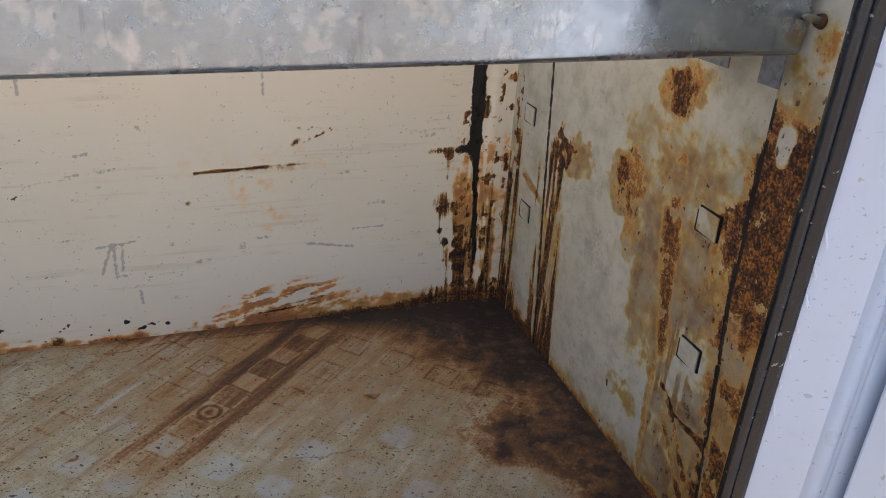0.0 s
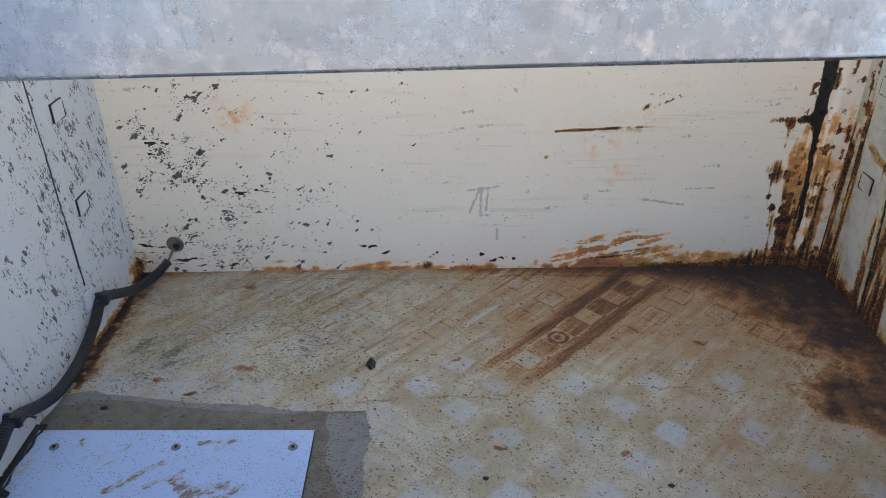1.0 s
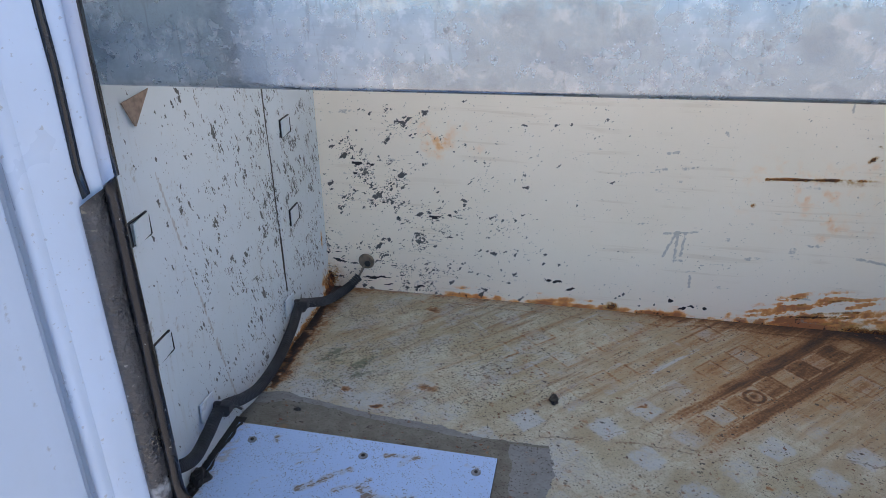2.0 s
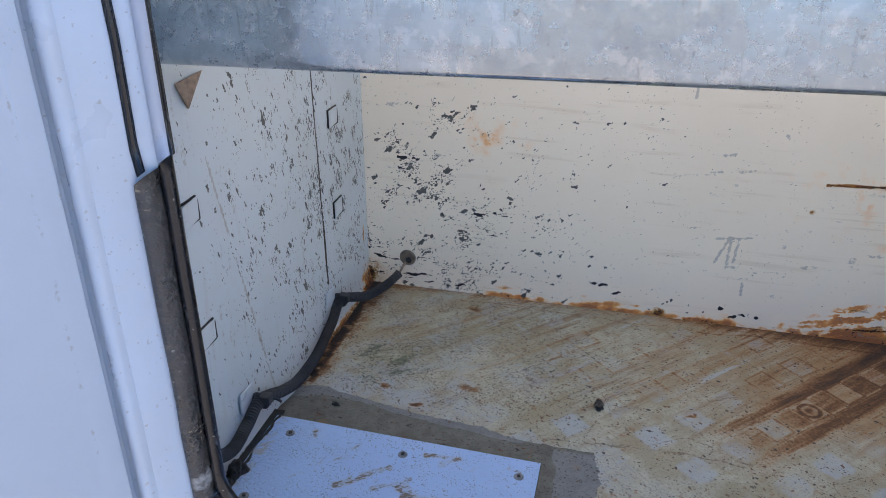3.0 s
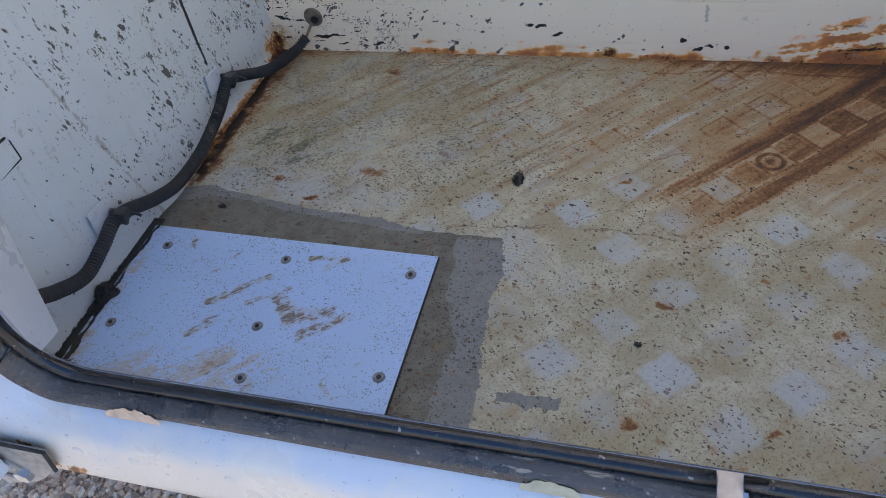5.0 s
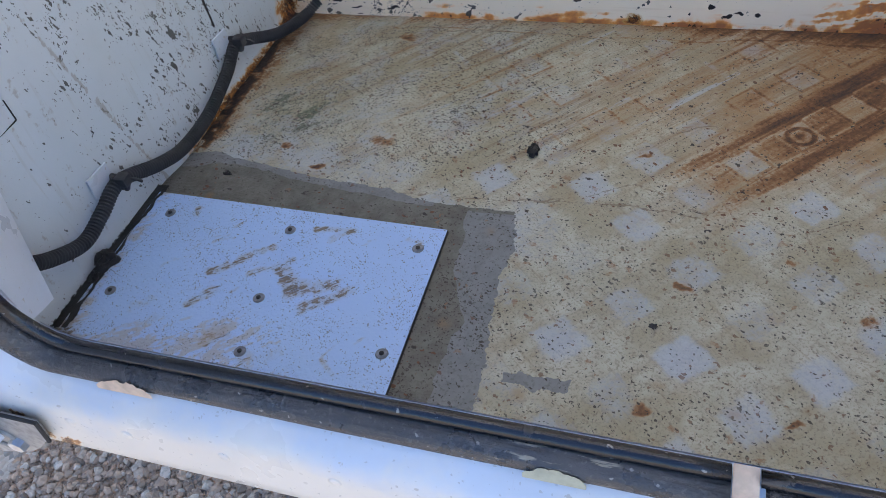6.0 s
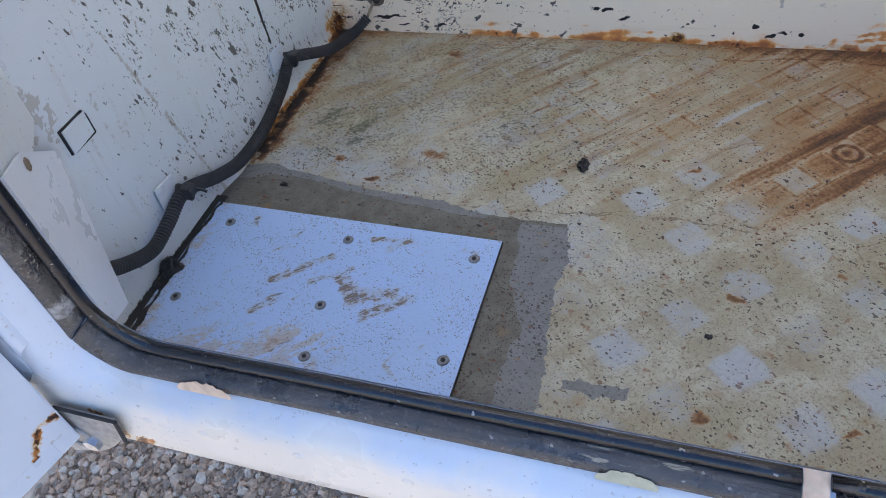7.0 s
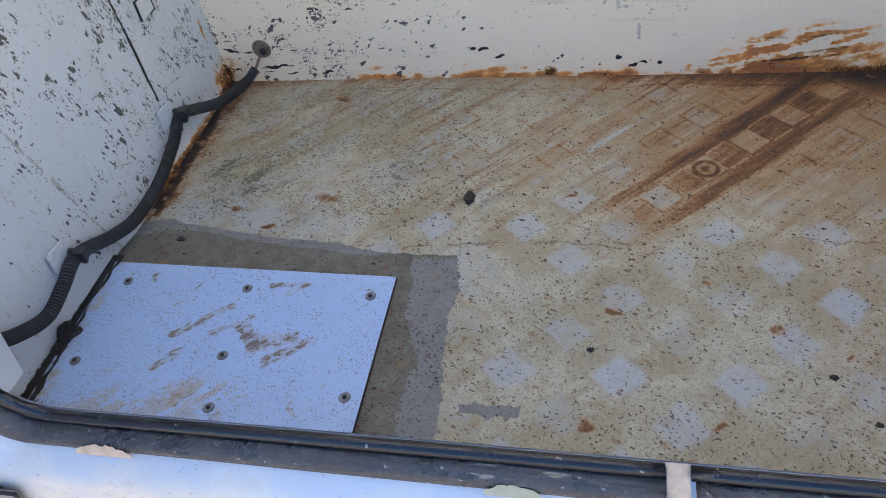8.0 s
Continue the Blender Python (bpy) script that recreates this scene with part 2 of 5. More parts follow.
def floor_paint():
    m = Mat("floor_paint", 0.55)
    rust, pale, grey = m.attr("a")
    green, streak, tone = m.attr("b")
    tea, line, pepper = m.attr("c")
    diag = m.mapping((1, 1, 1), (0, 0, -45.6))
    fine, mid, big = m.grain(210, 4), m.grain(46, 5), m.grain(8, 5)
    flow = m.grain(1, 5, m.mapping((12, 75, 1), (0, 0, 0), diag), 0.6)
    scr = m.grain(1, 4, m.mapping((3.5, 46, 1), (0, 0, 0), diag))
    thin = m.grain(1, 3, m.mapping((10, 330, 1), (0, 0, 0), diag))
    cross = m.grain(1, 3, m.mapping((300, 12, 1), (0, 0, 0), diag))
    # thin dried film, olive to tan
    film = m.mix(mid, (0.425, 0.415, 0.34), (0.355, 0.335, 0.25))
    film = m.mix(m.step(big, 0.35, 0.9, 0.0, 0.65), film, (0.275, 0.24, 0.148))
    film = m.mix(m.step(m.grain(1, 4, m.mapping((5, 22, 1), (0, 0, 0), diag)), 0.5, 0.95, 0.0, 0.5), film, (0.26, 0.22, 0.13))
    film = m.mix(m.step(m.grain(1, 4, m.mapping((24, 6, 1), (0, 0, 0), diag)), 0.6, 1.0, 0.0, 0.3), film, (0.265, 0.225, 0.13))
    film = m.mix(m.step(fine, 0.55, 1.0, 0.0, 0.5), film, (0.20, 0.172, 0.118))
    film = m.mix(m.step(m.grain(420, 3), 0.6, 1.0, 0.0, 0.45), film, (0.17, 0.14, 0.09))
    wash = m.op("MULTIPLY", tea, m.op("MULTIPLY_ADD", flow, 0.6, m.op("MULTIPLY_ADD", scr, 0.5, 0.35)))
    film = m.mix(m.step(wash, 0.0, 1.1, 0.0, 0.92), film, m.mix(mid, (0.30, 0.195, 0.095), (0.225, 0.135, 0.062)))
    film = m.mix(m.op("MULTIPLY", m.step(scr, 0.5, 1.0), m.op("MULTIPLY", m.op("MULTIPLY", streak, m.step(m.noise(7, 3), 0.35, 0.6)), 0.8)), film, (0.21, 0.135, 0.068))
    film = m.mix(m.op("MULTIPLY", m.step(thin, 0.66, 1.0), m.op("MULTIPLY", streak, m.step(m.noise(12, 3), 0.45, 0.6, 0.0, 0.5))), film, (0.15, 0.09, 0.045))
    film = m.mix(m.op("MULTIPLY", m.step(thin, 0.3, 0.0), m.op("MULTIPLY", streak, m.step(m.noise(10, 3), 0.5, 0.62, 0.0, 0.35))), film, (0.47, 0.44, 0.37))
    film = m.mix(m.op("MULTIPLY", m.step(cross, 0.8, 1.0), 0.3), film, (0.20, 0.15, 0.09))
    edge = m.op("ADD", pale, m.op("MULTIPLY_ADD", mid, 0.30, -0.15))
    edge = m.op("ADD", edge, m.op("MULTIPLY_ADD", fine, 0.26, -0.13))
    film = m.mix(m.step(edge, 0.14, 0.85, 0.0, 0.72), film, m.mix(fine, (0.385, 0.435, 0.51), (0.34, 0.375, 0.42)))
    # tide marks left by drying water
    film = m.mix(m.op("MULTIPLY", m.step(m.op("ADD", line, m.op("MULTIPLY_ADD", fine, 0.4, -0.2)), 0.3, 0.8), 0.72), film, (0.125, 0.085, 0.05))
    moss = m.op("MULTIPLY", m.noise(1, 5, m.mapping((24, 70, 1), (0, 0, 0), diag), 0.65), 0.6)
    moss = m.op("ADD", moss, m.op("MULTIPLY", m.noise(190, 5, None, 0.7), 0.4))
    moss = m.step(m.op("MULTIPLY", green, m.step(moss, 0.45, 0.60)), 0.09, 0.34)
    film = m.mix(m.op("MULTIPLY", moss, 0.85), film, m.mix(mid, (0.045, 0.07, 0.05), (0.12, 0.135, 0.085)))
    warm = m.mix(mid, (0.145, 0.142, 0.122), (0.098, 0.091, 0.074))
    cold = m.mix(mid, (0.185, 0.195, 0.198), (0.15, 0.156, 0.158))
    putty = m.mix(m.step(m.op("ADD", tone, m.op("MULTIPLY_ADD", mid, 0.2, -0.1)), 0.42, 0.58), warm, cold)
    putty = m.mix(m.step(fine, 0.6, 1.0, 0.0, 0.35), putty, (0.075, 0.062, 0.045))
    film = m.mix(m.step(m.op("ADD", grey, m.op("MULTIPLY_ADD", m.noise(150, 4), 0.9, -0.45)), 0.44, 0.56), film, putty)
    gate = m.step(rust, 0.0, 0.3)
    grainy = m.mix(m.step(streak, 0.1, 0.5), mid, flow)
    r = m.op("MULTIPLY", rust, m.op("MULTIPLY_ADD", grainy, 0.5, 0.66))
    r = m.op("ADD", r, m.op("MULTIPLY", m.op("MULTIPLY_ADD", fine, 0.16, -0.08), gate))
    r = m.op("ADD", r, m.op("MULTIPLY", m.op("MULTIPLY_ADD", m.grain(13, 5), 0.34, -0.17), m.op("MULTIPLY", gate, m.step(streak, 0.5, 0.1, 0.2, 1.0))))
    r = m.op("ADD", r, m.op("MULTIPLY", m.op("MULTIPLY_ADD", thin, 0.08, -0.04), gate))
    col = m.ramp(r, [(0.06, (0.33, 0.215, 0.10)), (0.28, (0.23, 0.115, 0.042)), (0.5, (0.125, 0.056, 0.022)), (0.72, (0.06, 0.030, 0.018)), (0.98, (0.020, 0.012, 0.010))])
    film = m.mix(m.step(r, 0.03, 0.36), film, col)
    # rusty specks, dark grit and fine pepper
    specks = splats(m, m.op("MULTIPLY_ADD", m.grain(12, 3), 0.26, 0.07), 185, (1, 1, 1), (0, 0, 0), 3.0, 0.38, 0.85)
    film = m.mix(m.op("MULTIPLY", specks, m.step(tone, 0.4, 0.6, 0.95, 0.7)), film, m.mix(m.step(m.grain(30, 1), 0.5, 0.75), (0.115, 0.045, 0.016), (0.018, 0.013, 0.010)))
    bloom = splats(m, 0.16, 74, (1, 1, 1), (0, 0, 0), 5.0, 0.30, 0.9)
    film = m.mix(m.op("MULTIPLY", bloom, m.op("MULTIPLY_ADD", fine, 0.5, 0.2)), film, (0.21, 0.095, 0.032))
    halo = m.step(m.cells(21), 0.24, 0.02, 0.0, 0.5)
    film = m.mix(m.op("MULTIPLY", halo, mid), film, (0.26, 0.15, 0.055))
    dots = splats(m, m.op("MULTIPLY", m.op("MULTIPLY_ADD", m.grain(14, 4), 0.9, 0.12), pepper), 430, (1, 1, 1), (0, 0, 0), 9.0, 0.52, 1.0)
    film = m.mix(m.op("MULTIPLY", dots, 0.9), film, (0.035, 0.026, 0.018))
    height = m.op("ADD", m.op("MULTIPLY", fine, 0.35), m.op("ADD", m.op("MULTIPLY", r, 0.6), m.op("MULTIPLY", scr, m.op("MULTIPLY", streak, 0.4))))
    height = m.op("ADD", height, m.op("MULTIPLY", m.op("MAXIMUM", specks, dots), 0.7))
    return m.done(film, m.step(r, 0.1, 0.6, 0.46, 0.8), height, 0.0011)


def wall_paint(name, base, stretch, rot, density=150, grime=0.6, smear=(6, 6, 70), mottle=0.0, gilt=(1.0, 1.0, 1.0), specks=1.0):
    """Old cream paint with tar flecks, rust and scratches, placed by the stored masks."""
    m = Mat(name, 0.45)
    rust, fleck, scratch = m.attr("a")
    dark, stain, drip = m.attr("b")
    fine, mid, big = m.grain(200, 4), m.grain(46, 5), m.grain(14, 5)
    col = paint_wear(m, base, tuple(c * k for c, k in zip(base, (0.87, 0.85, 0.79))), grime)
    s = m.op("ADD", stain, m.op("MULTIPLY", m.op("ADD", m.op("MULTIPLY_ADD", mid, 0.5, -0.25), m.op("MULTIPLY_ADD", big, 0.4, -0.2)), m.step(stain, 0.0, 0.3)))
    col = m.mix(m.step(s, 0.10, 0.5, 0.0, 0.92), col, m.ramp(s, [(at, tuple(c * k for c, k in zip(rgb, gilt))) for at, rgb in ((0.12, (0.58, 0.46, 0.23)), (0.36, (0.48, 0.31, 0.095)), (0.60, (0.35, 0.17, 0.038)), (0.88, (0.20, 0.078, 0.018)))]))
    wipe = m.grain(1, 5, m.mapping(smear, rot), 0.4)
    col = m.mix(m.op("MULTIPLY", m.step(wipe, 0.72, 1.0), m.step(m.noise(9, 3), 0.42, 0.62, 0.0, 0.3)), col, tuple(c * k for c, k in zip(base, (0.70, 0.62, 0.50))))
    if mottle:
        col = m.mix(m.op("MULTIPLY", m.step(m.noise(22, 6, None, 0.62), 0.42, 0.68), mottle), col, tuple(c * k for c, k in zip(base, (0.60, 0.59, 0.55))))
        col = m.mix(m.op("MULTIPLY", m.step(m.noise(75, 5, None, 0.62), 0.5, 0.7), mottle * 0.7), col, tuple(c * k for c, k in zip(base, (0.66, 0.60, 0.48))))
    clump = m.op("MULTIPLY", fleck, m.step(m.noise(30, 4), 0.44, 0.62, 0.04, 1.3))
    f = splats(m, clump, density, stretch, rot, 2.0, 0.52)
    f2 = splats(m, m.op("MULTIPLY", clump, 0.6), density * 0.5, stretch, rot, 5.0, 0.50)
    f3 = splats(m, m.op("MULTIPLY", clump, 0.6), density * 2.1, stretch, rot, 7.0, 0.46)
    col = m.mix(m.op("MULTIPLY", m.op("MAXIMUM", m.op("MAXIMUM", f, f2), f3), 0.93), col, m.mix(mid, (0.022, 0.021, 0.022), (0.075, 0.068, 0.06)))
    col = m.mix(m.step(m.op("ADD", scratch, m.op("MULTIPLY_ADD", fine, 0.5, -0.25)), 0.3, 0.7, 0.0, 0.62), col, (0.32, 0.29, 0.25))
    flow = m.grain(1, 4, m.mapping((150, 150, 7)))
    r = m.op("ADD", m.op("MULTIPLY", rust, 0.98), m.op("MULTIPLY", m.op("MULTIPLY_ADD", flow, 0.5, -0.25), m.op("MULTIPLY", m.step(rust, 0.0, 0.3), drip)))
    col = m.mix(m.op("MULTIPLY", splats(m, m.op("MULTIPLY_ADD", m.grain(18, 3), 0.12 * specks, -0.02), 420, (1, 1, 1), (0, 0, 0), 6.0, 0.4), 0.6), col, (0.2, 0.17, 0.13))
    col = m.rust(col, r)
    crumbs = splats(m, m.step(m.op("MAXIMUM", r, m.op("MULTIPLY", stain, 0.45)), 0.16, 0.7, 0.0, 0.45), 210, (1, 1, 0.7), (0, 0, 0), 8.0, 0.5)
    col = m.mix(m.op("MULTIPLY", crumbs, 0.92), col, (0.04, 0.018, 0.011))
    col = m.mix(m.step(m.op("ADD", dark, m.op("MULTIPLY_ADD", fine, 0.3, -0.15)), 0.42, 0.58), col, (0.014, 0.010, 0.008))
    height = m.op("ADD", m.op("MULTIPLY", fine, m.step(r, 0.1, 0.6, 0.04, 0.7)), m.op("MULTIPLY", r, 0.8))
    height = m.op("ADD", height, m.op("MULTIPLY", crumbs, 0.5))
    return m.done(col, m.step(r, 0.1, 0.6, 0.42, 0.9), height, 0.0011)


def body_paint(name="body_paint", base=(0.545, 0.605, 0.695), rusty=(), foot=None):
    """White enamel, chipped and scuffed, with rust at the places given. foot: colour below, for warm light off the
    ground.
    """
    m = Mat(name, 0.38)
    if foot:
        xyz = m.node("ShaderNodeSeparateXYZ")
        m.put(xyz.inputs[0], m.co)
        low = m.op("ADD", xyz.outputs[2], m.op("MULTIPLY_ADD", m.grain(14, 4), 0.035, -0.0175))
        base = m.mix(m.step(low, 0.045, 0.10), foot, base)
    col = paint_wear(m, base, (0.52, 0.50, 0.46), 0.3)
    hits = splats(m, 0.05, 60, (1, 1, 1), (0, 0, 0), 8.0, 0.22, 0.8)
    col = m.mix(m.op("MULTIPLY", hits, 0.5), col, (0.33, 0.34, 0.36))
    chips = splats(m, 0.03, 240, (1, 1, 1), (0, 0, 0), 4.0, 0.36)
    col = m.mix(m.op("MULTIPLY", chips, 0.6), col, (0.40, 0.36, 0.30))
    hair = m.noise(1, 3, m.mapping((240, 14, 14), (20, 35, 30)))
    col = m.mix(m.step(hair, 0.70, 0.78, 0.0, 0.35), col, (0.40, 0.38, 0.36))
    col = m.mix(m.op("MULTIPLY", splats(m, m.op("MULTIPLY_ADD", m.grain(14, 3), 0.12, 0.0), 380, (1, 1, 1), (0, 0, 0), 6.0, 0.4), 0.45), col, (0.3, 0.27, 0.23))
    for place, radius in rusty:
        k = m.near(place, radius)
        col = m.rust(col, m.op("MULTIPLY", m.step(m.op("ADD", k, m.op("MULTIPLY_ADD", m.grain(90, 4), 0.7, -0.5)), 0.15, 0.8), 0.5))
    return m.done(col, m.step(m.noise(14, 4), 0.3, 0.7, 0.26, 0.46), m.noise(20, 3), 0.0006)


def galvanised():
    m = Mat("galvanised_steel", 0.35, 0.85)
    s = m.node("ShaderNodeSeparateColor")
    m.put(s.inputs[0], m.cells(90, out="Color"))
    cloud, fine, brush = m.grain(11, 5, m.mapping((0.7, 1, 1.3))), m.grain(110, 4), m.grain(1, 3, m.mapping((14, 60, 420)))
    col = m.mix(m.op("MULTIPLY", s.outputs[0], 0.25), (0.39, 0.45, 0.50), (0.30, 0.35, 0.39))
    col = m.mix(m.op("MULTIPLY", m.step(cloud, 0.45, 0.9), 0.3), col, (0.52, 0.57, 0.61))
    col = m.mix(m.step(brush, 0.75, 1.0, 0.0, 0.25), col, (0.36, 0.37, 0.39))
    col = m.mix(m.op("MULTIPLY", m.step(m.grain(34, 6), 0.5, 0.9), 0.3), col, (0.24, 0.275, 0.33))
    col = m.mix(m.op("MULTIPLY", m.step(m.grain(70, 5), 0.62, 0.95), 0.4), col, (0.62, 0.65, 0.68))
    nick = splats(m, 0.12, 150, (0.8, 1, 1), (0, 30, 0), 6.0, 0.22)
    col = m.mix(m.op("MULTIPLY", nick, 0.6), col, (0.20, 0.215, 0.24))
    low = m.near((0.785, 0.122, 0.565), 0.016)
    col = m.mix(m.step(m.op("ADD", low, m.op("MULTIPLY_ADD", m.grain(60, 5), 1.1, -0.75)), 0.25, 0.6, 0.0, 0.6), col, (0.66, 0.67, 0.68))
    hair = m.grain(1, 3, m.mapping((210, 60, 26), (0, 24, 0)))
    col = m.mix(m.step(hair, 0.92, 1.0, 0.0, 0.28), col, (0.2, 0.2, 0.205))
    col = m.mix(m.op("MULTIPLY", splats(m, m.op("MULTIPLY_ADD", m.grain(6, 3), 0.3, -0.1), 480, (1, 1, 1), (0, 0, 0), 4.0, 0.3), 0.35), col, (0.62, 0.67, 0.74))
    rough = m.op("ADD", m.step(cloud, 0.1, 0.9, 0.12, 0.26), m.op("MULTIPLY", fine, 0.12))
    return m.done(col, rough, m.op("ADD", m.op("MULTIPLY", fine, 0.25), cloud), 0.0002, m.step(cloud, 0.4, 1.0, 0.92, 0.78))


def plain(name, col, rough=0.5, metal=0.0, scale=60, vary=0.35, height=0.0004):
    """A single-coloured stuff with grain and grime at two scales."""
    m = Mat(name, rough, metal)
    a, b = m.noise(scale, 4), m.noise(scale * 0.15, 4)
    c = m.mix(m.step(a, 0.35, 0.75), col, tuple(x * (1 - vary) for x in col))
    c = m.mix(m.step(b, 0.4, 0.75, 0.0, 0.6), c, tuple(x * (1 - 0.5 * vary) + 0.03 for x in col))
    return m.done(c, m.step(b, 0.3, 0.7, max(rough - 0.12, 0.05), min(rough + 0.15, 1)), a, height)


def rubber():
    m = Mat("black_rubber", 0.45)
    m.p.inputs["Specular IOR Level"].default_value = 0.6
    dust, fine = m.noise(26, 5), m.noise(240, 4)
    col = m.mix(m.step(dust, 0.45, 0.75, 0.0, 0.55), (0.005, 0.006, 0.009), (0.011, 0.011, 0.014))
    col = m.mix(m.step(fine, 0.64, 0.75, 0.0, 0.3), col, (0.08, 0.075, 0.07))
    col = m.mix(m.op("MULTIPLY", splats(m, 0.02, 300, (1, 1, 1), (0, 0, 0), 3.0, 0.4), 0.8), col, (0.30, 0.28, 0.25))
    return m.done(col, m.step(dust, 0.3, 0.7, 0.10, 0.30), fine, 0.00045)


def weathered_rubber():
    m = Mat("weathered_rubber", 0.5)
    m.p.inputs["Specular IOR Level"].default_value = 0.8
    dust, fine, long = m.grain(20, 5), m.grain(180, 4), m.grain(1, 5, m.mapping((9, 160, 160)))
    col = m.mix(dust, (0.022, 0.021, 0.022), (0.066, 0.058, 0.053))
    col = m.mix(m.op("MULTIPLY", long, 0.5), col, (0.028, 0.026, 0.026))
    col = m.mix(m.step(fine, 0.80, 1.0, 0.0, 0.35), col, (0.16, 0.145, 0.13))
    col = m.mix(m.step(m.op("ADD", m.near((0.157, -0.016, 0.174), 0.03), m.op("MULTIPLY_ADD", m.grain(70, 4), 0.5, -0.4)), 0.15, 0.6, 0.0, 0.85), col, (0.40, 0.39, 0.38))
    scuff = m.op("MULTIPLY", m.step(m.grain(1, 4, m.mapping((26, 240, 240))), 0.78, 0.95), m.step(m.noise(11, 3), 0.5, 0.6))
    col = m.mix(m.op("MULTIPLY", scuff, 0.75), col, (0.36, 0.31, 0.22))
    col = m.mix(m.op("MULTIPLY", splats(m, 0.022, 330, (1, 1, 1), (0, 0, 0), 3.0, 0.4), 0.8), col, (0.30, 0.28, 0.25))
    return m.done(col, m.step(dust, 0.2, 0.8, 0.26, 0.46), m.op("ADD", fine, long), 0.0006)


def board_white():
    m = Mat("skylit_white_board", 0.42)
    where, dirt, _ = m.attr("a")
    turned = m.mapping((1, 1, 1), (0, 0, -37))
    mud = m.grain(1, 5, m.mapping((45, 200, 1), (0, 0, 0), turned), 0.8)
    clot = m.grain(110, 5)
    # White board; the blue of the sky falling on it is in this base.
    col = m.mix(m.op("MULTIPLY", m.grain(9, 4), 0.35), (0.345, 0.485, 0.755), (0.325, 0.44, 0.665))
    hair = m.grain(1, 4, m.mapping((60, 420, 1), (0, 0, 0), turned), 1.5)
    k = m.op("MULTIPLY", m.op("ADD", m.op("MULTIPLY_ADD", mud, 0.35, m.op("MULTIPLY", clot, 0.4)), m.op("MULTIPLY", hair, 0.5)), where)
    col = m.mix(m.step(m.op("MULTIPLY", where, m.op("MULTIPLY_ADD", clot, 0.6, 0.6)), 0.3, 1.0, 0.0, 0.55), col, (0.34, 0.29, 0.24))
    col = m.mix(m.step(k, 0.53, 0.66, 0.0, 0.92), col, m.mix(clot, (0.05, 0.036, 0.027), (0.17, 0.13, 0.095)))
    col = m.mix(m.step(m.op("MULTIPLY", m.op("MULTIPLY_ADD", m.grain(150, 4), 0.35, m.op("MULTIPLY", m.grain(1, 5, m.mapping((16, 60, 1), (0, 0, 0), turned), 1.0), 0.75)), dirt), 0.40, 0.66, 0.0, 0.6), col, (0.38, 0.32, 0.25))
    dots = splats(m, m.op("MULTIPLY_ADD", m.grain(20, 4), 0.6, 0.03), 560, (1, 1, 1), (0, 0, 0), 7.0, 0.44)
    col = m.mix(m.op("MULTIPLY", dots, 0.8), col, (0.13, 0.10, 0.08))
    return m.done(col, 0.42, m.grain(220, 3), 0.0003)


def fibreglass():
    """A thin sheet that lets daylight through, for the unseen added roof."""
    m = Mat("added_translucent_roof", 0.5)
    t = m.node("ShaderNodeBsdfTranslucent")
    col = m.mix(m.step(m.noise(30, 4), 0.3, 0.7), (0.95, 0.90, 0.825), (0.88, 0.83, 0.75))
    m.put(t.inputs["Color"], col)
    m.put(m.t.nodes["Material Output"].inputs["Surface"], t.outputs[0])
    return m.m


def gravel():
    m = Mat("gravel_stone", 0.8)
    g = m.node("ShaderNodeNewGeometry").outputs["Random Per Island"]
    col = m.ramp(g, [(0.0, (0.20, 0.13, 0.085)), (0.3, (0.46, 0.30, 0.19)), (0.55, (0.62, 0.40, 0.25)), (0.8, (0.52, 0.39, 0.28)), (1.0, (0.70, 0.57, 0.44))])
    col = m.mix(m.step(m.noise(90, 4), 0.35, 0.7, 0.0, 0.5), col, (0.2, 0.16, 0.12))
    return m.done(col, 0.8, m.noise(150, 4), 0.001)


def soil():
    m = Mat("gravel_ground", 0.9)
    c = m.node("ShaderNodeSeparateColor")
    m.put(c.inputs[0], m.cells(55, out="Color"))
    col = m.ramp(c.outputs[0], [(0.0, (0.26, 0.22, 0.18)), (0.5, (0.56, 0.42, 0.29)), (1.0, (0.70, 0.55, 0.41))])
    col = m.mix(m.step(m.noise(3, 5), 0.35, 0.7, 0.0, 0.5), col, (0.29, 0.25, 0.21))
    return m.done(col, 0.9, m.op("MULTIPLY", m.cells(55), -1.0), 0.01)


# Cream wall paint; the warm light on the back wall is pushed into it.
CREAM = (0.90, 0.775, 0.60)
M_FLOOR = floor_paint()
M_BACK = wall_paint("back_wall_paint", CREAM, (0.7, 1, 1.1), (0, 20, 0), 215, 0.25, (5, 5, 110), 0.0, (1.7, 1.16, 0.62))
# Same cream paint, with the blue skylight on this side put into its base.
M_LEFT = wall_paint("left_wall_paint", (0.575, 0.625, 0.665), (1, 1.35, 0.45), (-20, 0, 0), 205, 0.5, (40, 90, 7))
# Same cream paint on a darker, greyer base.
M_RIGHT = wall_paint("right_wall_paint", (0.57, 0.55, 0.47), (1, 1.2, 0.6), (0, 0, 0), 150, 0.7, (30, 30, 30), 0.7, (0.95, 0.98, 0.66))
# White body, plate and door paints have blue skylight mixed into their bases.
M_BODY = body_paint(rusty=(((0.170, -0.043, 0.012), 0.026), ((0.150, -0.043, 0.014), 0.018), ((0.128, -0.042, 0.03), 0.02), ((0.125, -0.036, 0.045), 0.018)))
M_GALV = galvanised()
# Cream towards the bottom imitates light bounced up from the ground.
M_SILL = body_paint("ground_warmed_body_paint", foot=(0.75, 0.69, 0.59), rusty=(((0.170, -0.043, 0.012), 0.03), ((0.150, -0.043, 0.014), 0.022), ((0.128, -0.042, 0.03), 0.024), ((0.125, -0.036, 0.045), 0.02)))
